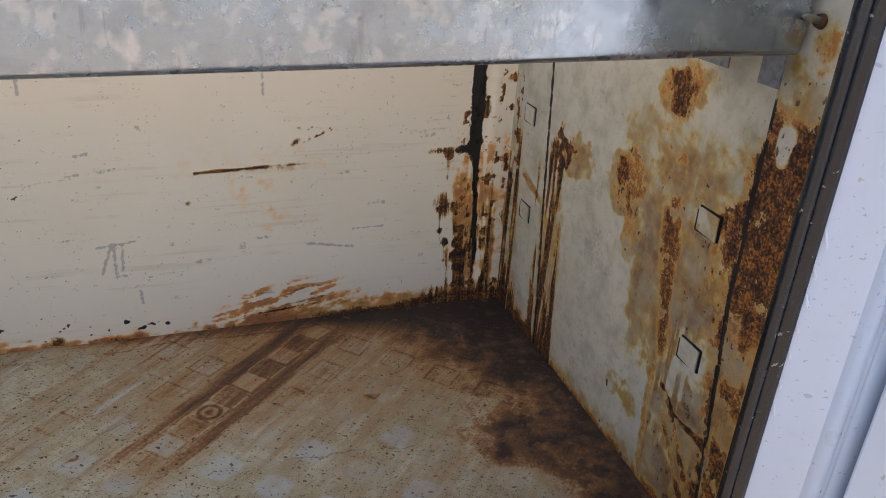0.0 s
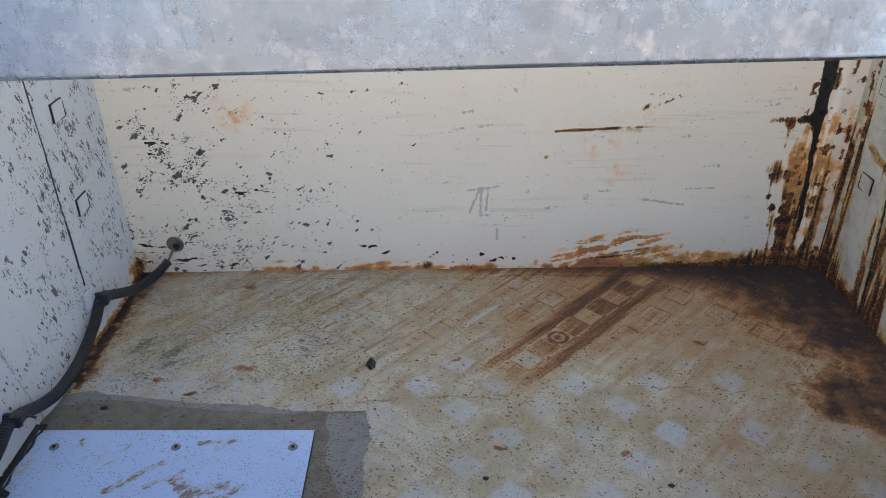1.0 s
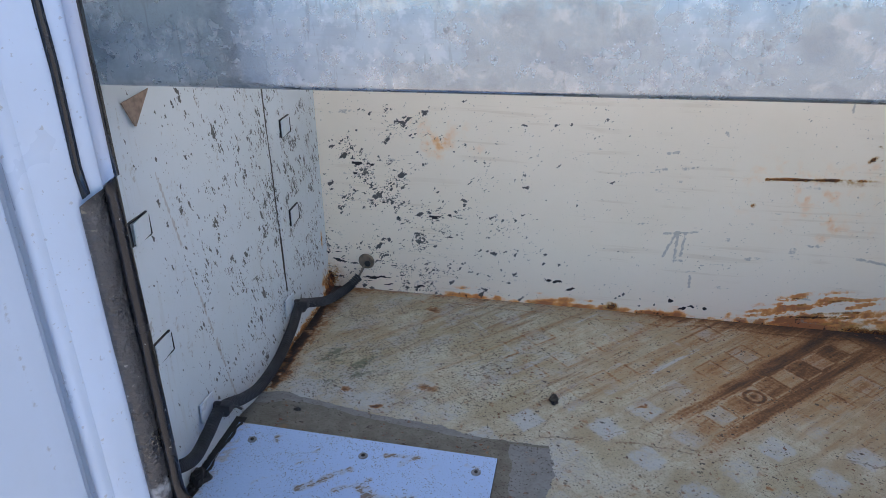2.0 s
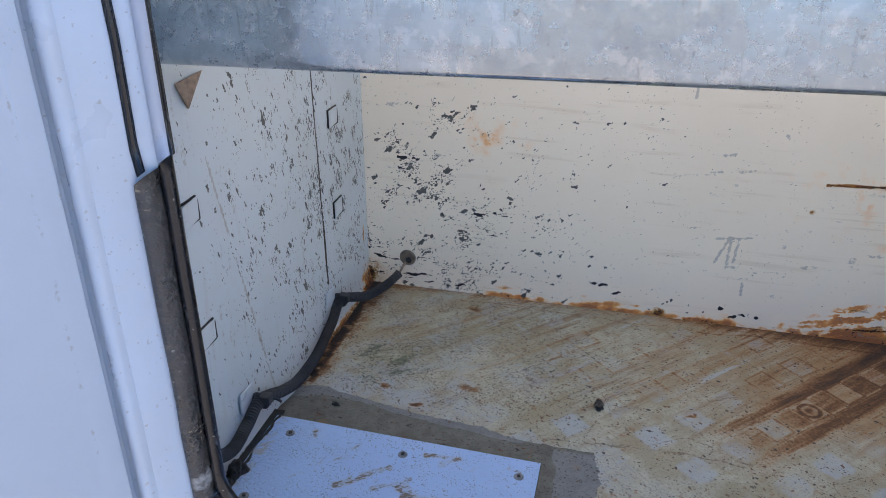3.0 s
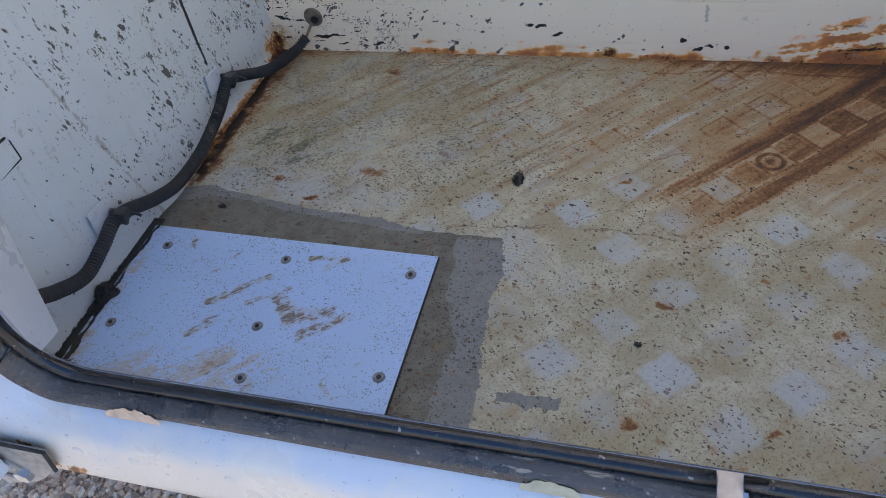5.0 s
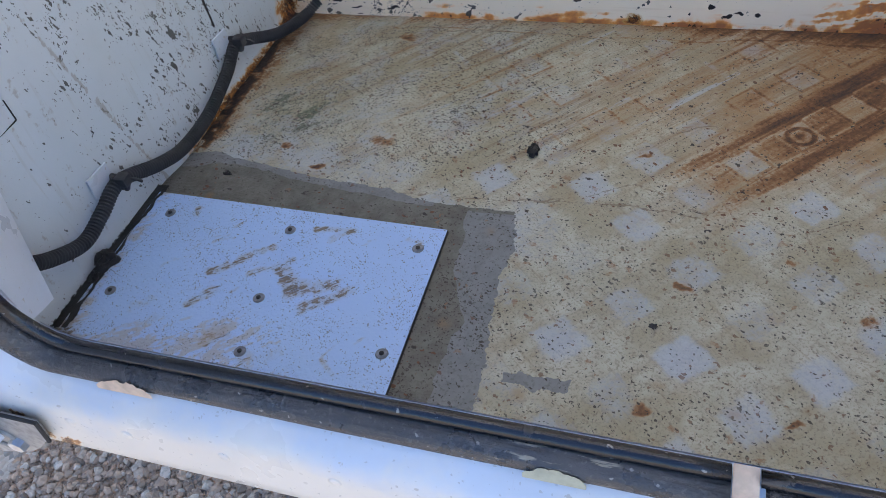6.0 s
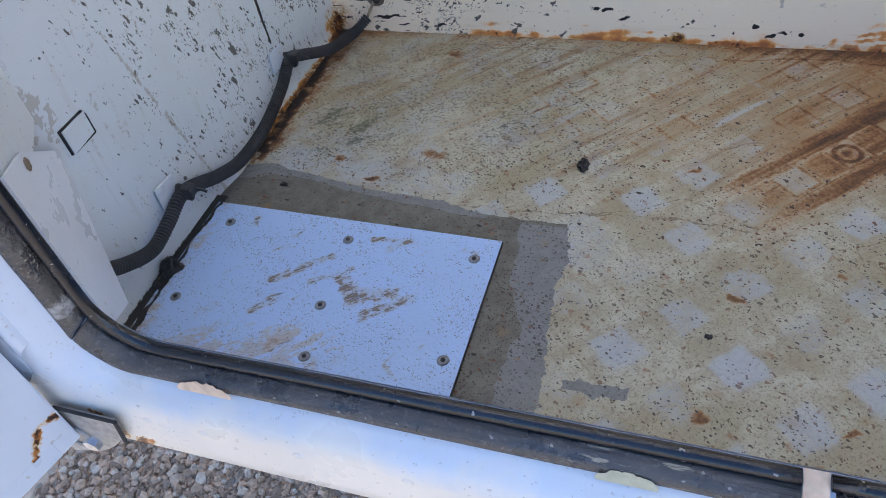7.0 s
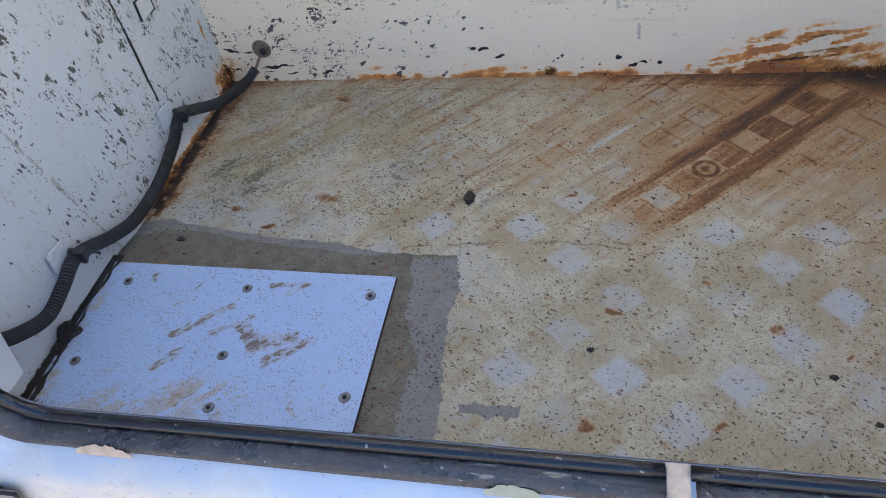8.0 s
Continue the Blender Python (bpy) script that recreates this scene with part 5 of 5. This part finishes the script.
verts = [(0.079 + 0.069 * u + o, 0.104 - 0.092 * u + o, z) for o in (0.0, 0.0018) for u, z in edge]
part("sheet", mesh_of("sheet", verts, [tuple(range(5, -1, -1)), tuple(range(6, 12))] + [(k, (k + 1) % 6, 6 + (k + 1) % 6, 6 + k) for k in range(6)], M_KICK), None, kick)
bm = disc(0.0066, 0.0028, 6, 0.0012, 0.85)
bmesh.ops.transform(bm, matrix=pose(0.116, 0.057, 0.272, 0, 90, 37), verts=bm.verts)
part("bolt", bm, M_GREYRUBBER, kick, "dirty brown bolt head")

# ---- rubber seal ----
seal = thing("door_seal", "black rubber door seal worn and partly missing", "seal")
BULB = [(0.0020 + 0.0060 * math.cos(a), 0.0022 + 0.0060 * math.sin(a)) for a in (2 * math.pi * k / 12 for k in range(12))]
COVER = [(0.0062, 0.001), (0.0066, -0.0035), (0.0072, -0.0082), (0.0092, -0.0126), (0.0120, -0.0157), (0.0152, -0.0174), (0.0184, -0.0180), (0.0208, -0.0168), (0.0222, -0.0138), (0.018, -0.0085), (0.012, -0.003)]
NARROW = [(0.0040, 0.001), (0.0052, -0.0030), (0.0076, -0.0062), (0.0106, -0.0082), (0.0136, -0.0088), (0.0150, -0.0072), (0.010, -0.001)]


def s_bottom(x):
    return 2 + (x - X0 - 0.055) / (X1 - X0 - 0.11)


def s_left(z):
    return (Z1 - z) / (Z1 - Z0 - 0.055)


GAP0, GAP1 = s_bottom(0.728), s_bottom(0.746)
part("bulb", mesh_of("bulb", *sweep(0.0, s_left(0.495), BULB, True), M_WORN, True), None, seal, "paint-smeared upper length of the seal")
part("bulb", mesh_of("bulb", *sweep(s_left(0.494), GAP0, BULB, True), M_RUBBER, True), None, seal)
part("groove", mesh_of("groove", *sweep(0.0, s_left(0.494), [(-0.0046, 0.0065), (-0.0046, 0.0018), (-0.0030, 0.0008), (-0.0030, 0.0070)], True, 0.0008, 8), M_RUBBER, True), None, seal, "dark inner edge")
part("bare_metal", mesh_of("bare_metal", *sweep(GAP0 + 0.0008, GAP1 - 0.0008, [(-0.001, 0.008), (0.002, 0.001), (0.0055, -0.0045), (0.0125, -0.0078), (0.0205, -0.0145), (0.0235, -0.0165)]), M_PRIMER, True), None, seal, "pinkish bare metal in the gap")
part("bulb", mesh_of("bulb", *sweep(GAP1, 5.0, BULB, True), M_RUBBER, True), None, seal)
part("cover_strip", mesh_of("cover_strip", *sweep(s_left(0.493), 1.15, COVER, True, 0.0012, 3), M_COVER, True), None, seal)
part("cover_strip", mesh_of("cover_strip", *sweep(1.17, GAP0, COVER, True, 0.0012, 4), M_COVER, True), None, seal)
part("cover_strip", mesh_of("cover_strip", *sweep(GAP1 + 0.003, 3.3, COVER, True, 0.0008, 5), M_COVER, True), None, seal)
part("cover_strip", mesh_of("cover_strip", *sweep(3.302, 5.0, NARROW, True, 0.0, 9), M_RUBBER, True), None, seal)
part("cover_remnant", mesh_of("cover_remnant", *sweep(0.0, s_left(0.497), [(0.0145, -0.0095), (0.0155, -0.0125), (0.020, -0.0135), (0.020, -0.0095)], True, 0.0045, 6), M_RUBBER, True), None, seal, "torn black edge of the seal")


def patch(name, x, wide, high, material, seed, label):
    """An irregular bare patch on the front of the sill seal."""
    rng = random.Random(seed)
    n, top, low = 18, [], []
    for k in range(n):
        t = k / (n - 1)
        e = math.sin(math.pi * min(max(t, 0.02), 0.98)) ** 0.45
        px = x + (t - 0.5) * wide
        top.append((px, 0.011 + 0.010 * (1 - high * e * (0.85 + 0.3 * rng.random()))))
        low.append((px, 0.0235))
    verts, faces = [], []
    for px, d in top + low:
        y = -0.0205 + 0.45 * max(0.019 - d, 0.0)
        verts.append((px, y, Z0 - d))
    faces = [(k, k + 1, n + k + 1, n + k) for k in range(n - 1)]
    part(name, mesh_of(name, verts, faces, material, True), None, seal, label)


patch("bare_patch", 0.257, 0.054, 1.0, M_PRIMER, 1, "pinkish bare primer")
for z, high in ((0.455, 0.030), (0.424, 0.014), (0.402, 0.020), (0.375, 0.008), (0.352, 0.012), (0.322, 0.007), (0.300, 0.018)):
    bm = disc(0.0022, 0.0012, 10, 0.0006, 0.7)
    bmesh.ops.transform(bm, matrix=pose(X1 + 0.0157, -0.0092, z, 62) @ Matrix.Diagonal((0.45, 0.36 * high / 0.0022, 1, 1)), verts=bm.verts)
    part("paint_chip", bm, M_CHIP, seal, "bright flake of paint on the edge of the seal")
patch("bare_patch", 0.615, 0.045, 1.0, M_YELLOW, 2, "yellowed filler")

# ---- open doors ----
def door(name, side, hinge, turn, label):
    """A pressed door: skin, raised rim and inner panel. side: 1 for the hinge on the small x, -1 for the other."""
    ob = thing(name, label, "door", kind="structure", at=(hinge[0], hinge[1], 0.0))
    ob.rotation_euler.z = radians(turn)
    w, h0, h1 = 0.62, 0.012, 1.15
    part("skin", box(0, w, -0.006, 0.0, h0, h1, 0.002), M_BODY, ob)
    for x0, x1, z0, z1 in ((0.0, 0.021, h0, h1), (w - 0.021, w, h0, h1), (0.0212, w - 0.0212, h0, h0 + 0.021), (0.0212, w - 0.0212, h1 - 0.021, h1)):
        part("hem", box(x0, x1, 0.0002, 0.022, z0, z1, 0.002), M_BODY, ob)

    def masks(x, z):
        n2 = field(x, z, 70, 62)
        crack = np.minimum(np.minimum(seg(x, z, 0.0, 0.056, 0.020, 0.062), seg(x, z, 0.020, 0.062, 0.040, 0.034)), seg(x, z, 0.040, 0.034, 0.048, 0.012))
        rust = (0.5 * ease(crack, 0.0055, 0.001) * (0.5 + n2) + 0.24 * ease(crack, 0.012, 0.002) * ease(n2, 0.35, 0.6)) if side > 0 else 0.0 * x
        joint = 0.4 * ease(np.minimum(np.abs(x - 0.0215), np.abs(z - h0 - 0.0215)), 0.003, 0.001) * ease(n2, 0.4, 0.55)
        return {"a": (rust, 0.0 * x, joint + 0.6 * bump_at(x, z, 0.2, 0.5, 0.008, 0.012)), "b": (0.0 * x, 0.0 * x, 0.0 * x)}

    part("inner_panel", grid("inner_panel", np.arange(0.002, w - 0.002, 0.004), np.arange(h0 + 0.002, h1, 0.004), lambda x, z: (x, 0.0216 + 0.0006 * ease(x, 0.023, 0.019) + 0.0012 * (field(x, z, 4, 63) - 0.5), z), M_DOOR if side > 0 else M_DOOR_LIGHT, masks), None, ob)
    if side < 0:
        ob.scale.y = -1
    return ob


door("door_1", 1, (0.076, -0.046), 256, "white painted steel door standing open, rusty at its foot")
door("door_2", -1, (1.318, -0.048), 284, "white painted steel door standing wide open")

# ---- hinge at the foot of the frame ----
hinge = thing("hinge", "grey steel door hinge bracket with a bolt", "hinge")
HINGE = [(0.092, 0.058), (0.160, 0.057), (0.152, 0.024), (0.125, -0.004), (0.103, -0.021), (0.055, -0.040), (0.052, -0.02), (0.074, 0.012)]
n = len(HINGE)
verts = [(x, y, z) for y in (-0.0445, -0.0475) for x, z in HINGE]
faces = [tuple(range(n)), tuple(range(2 * n - 1, n - 1, -1))] + [(k, n + k, n + (k + 1) % n, (k + 1) % n) for k in range(n)]
part("plate", mesh_of("plate", verts, faces, M_HINGE), None, hinge)
for (xa, za), (xb, zb) in (((0.090, 0.059), (0.161, 0.0585)), ((0.161, 0.0585), (0.153, 0.022))):
    part("flange", mesh_of("flange", *tube([(xa, -0.0485, za), (xb, -0.0485, zb)], 0.0020, 8), M_DARK, False), None, hinge, "dark worn flange")
boss = [(0.083 + 0.019 * math.cos(a), -0.048, 0.004 + 0.019 * math.sin(a)) for a in (2 * math.pi * q / 24 for q in range(25))]
part("boss", mesh_of("boss", *tube(boss, 0.0030, 8), M_HINGE, True), None, hinge)
bm = disc(0.0095, 0.007, 6, 0.002, 0.9)
bmesh.ops.transform(bm, matrix=pose(0.103, -0.0475, -0.001, 90), verts=bm.verts)
part("bolt", bm, M_ZINC, hinge, "bright zinc bolt head")

# ---- galvanised shelf ----
shelf = thing("shelf", "galvanised steel shelf with a slotted folded front lip", "shelf")
SY, SZ0, SZ1 = 0.122, 0.536, 0.619
slots = [0.115 + 0.159 * k for k in range(8)]
cuts = sorted([XL + 0.010, XR - 0.014] + [s + e for s in slots for e in (-0.0022, 0.0022) if XL + 0.02 < s < XR - 0.03])
R0, R1 = 0.0085, 0.0045
lip = [(SY + R0 + R0 * math.cos(a), SZ0 + R0 - R0 * math.sin(a)) for a in (math.pi * k / 10 for k in range(11))]
lip += [(SY, SZ0 + 0.03), (SY, SZ1 - 0.03)]
lip += [(SY + R1 - R1 * math.cos(a), SZ1 - R1 + R1 * math.sin(a)) for a in (math.pi / 2 * k / 5 for k in range(6))]
lip += [(SY + 0.018, SZ1), (SY + 0.085, SZ1), (SY + 0.09, SZ1 - 0.02)]
verts, faces = [], []
for x in cuts:
    rise = 0.015 * x
    verts += [(x, y, z + rise) for y, z in lip] + [(x, y + (0.0015 if z < SZ1 - 0.002 else 0), z + rise - (0 if z < SZ1 - 0.002 else 0.0015)) for y, z in lip]
n = len(lip)
for k in range(len(cuts) - 1):
    gap = k % 2 == 1
    for layer in (0, n):
        for q in range(n - 1):
            if gap and 13 <= q <= 18:
                continue
            a = 2 * n * k + layer + q
            faces.append((a, a + 2 * n, a + 2 * n + 1, a + 1))
part("tray", mesh_of("tray", verts, faces, M_GALV, True), None, shelf)
part("end_plate", box(XR - 0.020, XR - 0.018, 0.130, 0.157, 0.526, 0.60, 0.0005), M_DULL, shelf, "grey steel end plate")
part("end_plate", box(XR - 0.020, XR - 0.018, 0.200, 0.250, 0.529, 0.60, 0.0005), M_DULL, shelf, "grey steel end plate")

# Black blocks behind the notches stand in for the shade inside them.
for x in slots[:-1]:
    part("slot_shade", box(x - 0.003, x + 0.003, SY + 0.0022, SY + 0.017, SZ1 - 0.0065 + 0.015 * x, SZ1 - 0.0022 + 0.015 * x), M_TAR, shelf, "black block behind a lip notch, for its shade")

screw = thing("screw", "rusty screw sticking out of the door jamb", "screw")
part("shank", mesh_of("shank", *tube([(1.311, 0.117, 0.586), (1.290, 0.110, 0.590), (1.284, 0.108, 0.591)], [0.0034, 0.0028, 0.0010], 10), M_STEEL, True), None, screw)
part("head", mesh_of("head", *tube([(1.316, 0.118, 0.585), (1.309, 0.116, 0.586)], [0.007, 0.0055], 12), M_RUSTY, True), None, screw, "rusty brown head")

# ---- hatch board on the floor ----
board = thing("hatch_board", "white board fixed over a floor hatch, scuffed and muddy", "hatch cover")
PX0, PX1, PY0, PY1 = 0.061, 0.4405, 0.03, 0.2835


def board_place(x, y):
    return x, y + 0.0065 * (PX1 - x) / (PX1 - PX0), 0.0052


def board_masks(x, y):
    n1 = field(x, y, 12, 51)
    n2, n3 = field(x, y, 70, 52), field(x, y, 34, 53)
    where = 0.0 * x
    wx, wy = x + 0.012 * (n3 - 0.5), y + 0.010 * (n2 - 0.5)
    for ax, ay, bx, by, wide, k in ((0.193, 0.176, 0.249, 0.221, 0.006, 0.9), (0.241, 0.180, 0.283, 0.208, 0.005, 0.8), (0.274, 0.195, 0.300, 0.168, 0.010, 0.95), (0.300, 0.170, 0.338, 0.182, 0.011, 0.85), (0.319, 0.148, 0.36, 0.178, 0.007, 0.9), (0.286, 0.257, 0.334, 0.263, 0.005, 0.9), (0.334, 0.262, 0.314, 0.246, 0.005, 0.8), (0.192, 0.130, 0.212, 0.153, 0.007, 0.85), (0.15, 0.088, 0.162, 0.106, 0.007, 0.6), (0.128, 0.112, 0.15, 0.127, 0.006, 0.6), (0.364, 0.096, 0.38, 0.079, 0.0035, 0.8), (0.305, 0.08, 0.315, 0.095, 0.008, 0.6), (0.25, 0.102, 0.235, 0.09, 0.010, 0.85), (0.285, 0.078, 0.29, 0.062, 0.010, 0.7), (0.128, 0.262, 0.131, 0.255, 0.005, 1.0), (0.16, 0.13, 0.25, 0.20, 0.004, 0.5), (0.40, 0.262, 0.415, 0.258, 0.004, 0.8)):
        where = np.maximum(where, k * ease(seg(wx, wy, ax, ay, bx, by), 2.1 * wide, 0.3 * wide))
    where = np.maximum(where, 0.9 * ease(x, 0.105, 0.07) * ease(y, 0.11, 0.075) * (0.5 + n3))
    rng = np.random.default_rng(91)
    for _ in range(26):
        ax, ay, turn, long = 0.10 + 0.32 * rng.random(), 0.06 + 0.2 * rng.random(), radians(20 + 40 * rng.random()), 0.006 + 0.02 * rng.random()
        where = np.maximum(where, (0.5 + 0.3 * rng.random()) * ease(seg(wx, wy, ax, ay, ax + long * math.cos(turn), ay + long * math.sin(turn)), 0.0035, 0.0008))
    where = np.maximum(where, 0.75 * ease(x - 0.02 * n3, 0.085, 0.062) * ease(y, 0.2, 0.1) * (0.4 + n2))
    dirt = 0.75 * bump_at(x, y, 0.22, 0.085, 0.13, 0.045, 18) ** 0.5 + 0.5 * n1 + 0.6 * ease(x, 0.1, 0.07) + 0.4 * ease(y, 0.1, 0.05)
    return {"a": (where, dirt, 0.0 * x)}


part("sheet", grid("sheet", np.arange(PX0, PX1 + 0.001, 0.0022), np.arange(PY0, PY1 + 0.001, 0.0022), board_place, M_BOARD, board_masks), None, board)
verts = [(x, y + 0.0065 * (PX1 - x) / (PX1 - PX0), z) for z in (0.0008, 0.0051) for x, y in ((PX0 + 0.0005, PY0), (PX1 - 0.0005, PY0), (PX1 - 0.0005, PY1 - 0.0005), (PX0 + 0.0005, PY1 - 0.0005))]
# Near-black core: the shadow gap round the board is put into its colour.
part("core", mesh_of("core", verts, [(3, 2, 1, 0), (4, 5, 6, 7), (0, 1, 5, 4), (1, 2, 6, 5), (2, 3, 7, 6), (3, 0, 4, 7)], M_DARK), None, board, "board core, darkened for the shadow gap at its edge")
for x, y in ((0.096, 0.257), (0.259, 0.254), (0.415, 0.251), (0.090, 0.134), (0.266, 0.155), (0.277, 0.088), (0.421, 0.113)):
    rv = part("rivet", disc(0.0066, 0.0012, 20, 0.0, 0.85), M_DULL, board)
    rv.location = (x, y, 0.0053)
    core = part("rivet_core", disc(0.0028, 0.0016, 12, 0.0006, 0.8), M_DARK, rv)
    core.location = (0, 0, 0.0006)

# ---- cable conduit along the left wall ----
cable = thing("cable_conduit", "black corrugated cable conduit tied along the wall foot", "conduit")
KNOTS = [(0.118, 0.694, 0.034), (0.102, 0.668, 0.022), (0.084, 0.615, 0.026), (0.069, 0.560, 0.050), (0.064, 0.535, 0.059), (0.066, 0.490, 0.040), (0.068, 0.420, 0.024), (0.068, 0.352, 0.024), (0.068, 0.302, 0.040), (0.067, 0.240, 0.069), (0.069, 0.196, 0.062), (0.071, 0.155, 0.058), (0.072, 0.114, 0.078), (0.071, 0.085, 0.100), (0.070, 0.055, 0.125)]
pts = glide(KNOTS, 0.00105)
part("tube", mesh_of("tube", *tube(pts, [(0.0086, 0.0086, 0.0066, 0.0064)[k % 4] for k in range(len(pts))], 14), M_PLASTIC, False), None, cable)
part("wire", mesh_of("wire", *tube(glide([(0.118, 0.692, 0.034), (0.124, 0.703, 0.046), (0.128, 0.716, 0.055)], 0.003), 0.0022, 8), M_GREYRUBBER, True), None, cable, "thin dirty wire")
for k, (x, y, z) in enumerate(((0.064, 0.535, 0.058), (0.067, 0.240, 0.068))):
    ring = [(x + 0.0104 * math.cos(a), y + 0.002 * math.sin(3 * a), z + 0.0104 * math.sin(a)) for a in (2 * math.pi * q / 20 for q in range(21))]
    tie = part("cable_tie", mesh_of("cable_tie", *tube(ring, 0.0034, 8), M_PLASTIC, True), None, cable)
    part("tie_head", box(x + 0.003, x + 0.018, y - 0.010, y + 0.004, z + 0.001, z + 0.014, 0.003), M_PLASTIC, tie)
    part("tie_tail", mesh_of("tie_tail", *tube([(x + 0.01, y, z + 0.008), (x + 0.022, y + 0.004, z + 0.004), (x + 0.027, y + 0.006, z - 0.001)], 0.0018, 6), M_PLASTIC, True), None, tie)

grommet = thing("grommet", "perished grey rubber grommet in the back wall", "grommet", at=(0.130, YB, 0.060))
bm = disc(0.0165, 0.004, 24, 0.0, 0.85)
bmesh.ops.transform(bm, matrix=pose(0, 0.001, 0, 90), verts=bm.verts)
part("flange", bm, M_GREYRUBBER, grommet)
bm = disc(0.006, 0.002, 16, 0.0)
bmesh.ops.transform(bm, matrix=pose(0.003, -0.003, -0.003, 90), verts=bm.verts)
part("bore", bm, M_TAR, grommet, "dark hole")

# ---- small leftovers ----
def lump(name, label, category, at, size, seed, material):
    """A small irregular crumb."""
    bm = bmesh.new()
    bmesh.ops.create_icosphere(bm, subdivisions=3, radius=1.0)
    for v in bm.verts:
        q = v.co * 2.3 + Vector((seed * 3.1, seed * 1.7, seed))
        v.co *= 1 + 0.6 * noise.noise(q)
        v.co = Vector((v.co.x * size[0], v.co.y * size[1], max(v.co.z, -0.5) * size[2]))
    ob = part(name, bm, material)
    ob.location = at
    return tagged(ob, label, category)


lump("tar_lump", "black lump of sealant at the wall foot", "debris", (0.060, 0.148, 0.006), (0.006, 0.010, 0.006), 9, M_TAR)
lump("tar_lump", "small black lump of tar on the floor", "debris", (0.506, 0.428, 0.003), (0.007, 0.011, 0.004), 1, M_TAR)
lump("tar_lump", "black lump of sealant beside the hatch board", "debris", (0.062, 0.170, 0.010), (0.011, 0.014, 0.012), 2, M_TAR)
for k, (x, y, s) in enumerate(((0.668, 0.196, 0.004), (0.131, 0.338, 0.005), (0.90, 0.18, 0.004), (0.93, 0.13, 0.0035))):
    lump("crumb", "small black crumb of dirt on the floor", "debris", (x, y, 0.001), (s, s * 0.7, s * 0.5), 3 + k, M_TAR)
verts, faces = [], []
rng = random.Random(5)
for k in range(180):
    y = 0.078 + k * 0.00125
    ragged = 0.006 * max(0.0, 1 - abs(y - 0.12) / 0.07) + 0.019 * max(float(field(np.array(y), np.array(0.3), 45, 71, 5)) - 0.42, 0.0) + 0.0012 * rng.random()
    tall = 0.0005 + 0.0035 * float(field(np.array(y), np.array(0.7), 45, 72, 3))
    verts += [(XL - 0.002, y, 0.003 + 0.9 * tall), (XL + 0.003, y, 0.003 + 0.5 * tall), (0.0615 + 0.5 * ragged, y, 0.0048 + 0.3 * tall), (0.0635 + ragged, y, 0.0050)]
faces = [(4 * k + q, 4 * k + 4 + q, 4 * k + 5 + q, 4 * k + 1 + q) for k in range(179) for q in range(3)]
tagged(part("sealant_bead", mesh_of("sealant_bead", verts, faces, M_TAR, True), None), "ragged black sealant bead along the hatch board", "sealant")
tape = part("tape_scrap", mesh_of("tape_scrap", [(XL + 0.003, 0.176, 0.506), (XL + 0.003, 0.228, 0.509), (XL + 0.0045, 0.192, 0.477), (XL + 0.0018, 0.176, 0.506), (XL + 0.0018, 0.228, 0.509), (XL + 0.0018, 0.192, 0.477)], [(0, 1, 2), (5, 4, 3), (0, 3, 4, 1), (1, 4, 5, 2), (2, 5, 3, 0)], M_TAPE), None)
tagged(tape, "torn triangular scrap of brown tape on the wall", "tape")

# ---- ground ----
g = 400.0
gv = [(-g, -g, GROUND), (g, -g, GROUND), (g, g, GROUND), (-g, g, GROUND)]
tagged(part("ground", mesh_of("ground", gv, [(0, 1, 2, 3)], M_SOIL), None), "stony gravel ground", "ground", kind="structure")
rng = np.random.default_rng(7)
base = bmesh.new()
bmesh.ops.create_icosphere(base, subdivisions=1, radius=1.0)
bv = np.array([v.co[:] for v in base.verts])
bf = np.array([[v.index for v in f.verts] for f in base.faces])
base.free()
N = 46000
cx, cy = rng.uniform(-0.7, 0.6, N), rng.uniform(-0.25, 0.75, N)
r = 0.0020 + 0.0105 * rng.random(N) ** 4.5
shape = bv[None] * (1 + 0.45 * (rng.random((N, len(bv), 1)) - 0.5)) * (r[:, None, None] * rng.uniform(0.65, 1.35, (N, 1, 3)))
a = rng.uniform(0, 6.28, N)[:, None]
vx = shape[..., 0] * np.cos(a) - shape[..., 1] * np.sin(a) + cx[:, None]
vy = shape[..., 0] * np.sin(a) + shape[..., 1] * np.cos(a) + cy[:, None]
vz = shape[..., 2] * 0.8 + GROUND + r[:, None] * 0.35
co = np.stack([vx, vy, vz], -1).reshape(-1, 3)
tri = (bf[None] + (np.arange(N) * len(bv))[:, None, None]).reshape(-1, 3)
me = bpy.data.meshes.new("gravel")
me.from_pydata(co.tolist(), [], tri.tolist())
me.materials.append(M_STONE)
me.update()
tagged(new("gravel", me), "loose grey and brown gravel stones under the truck", "gravel", kind="stuff")
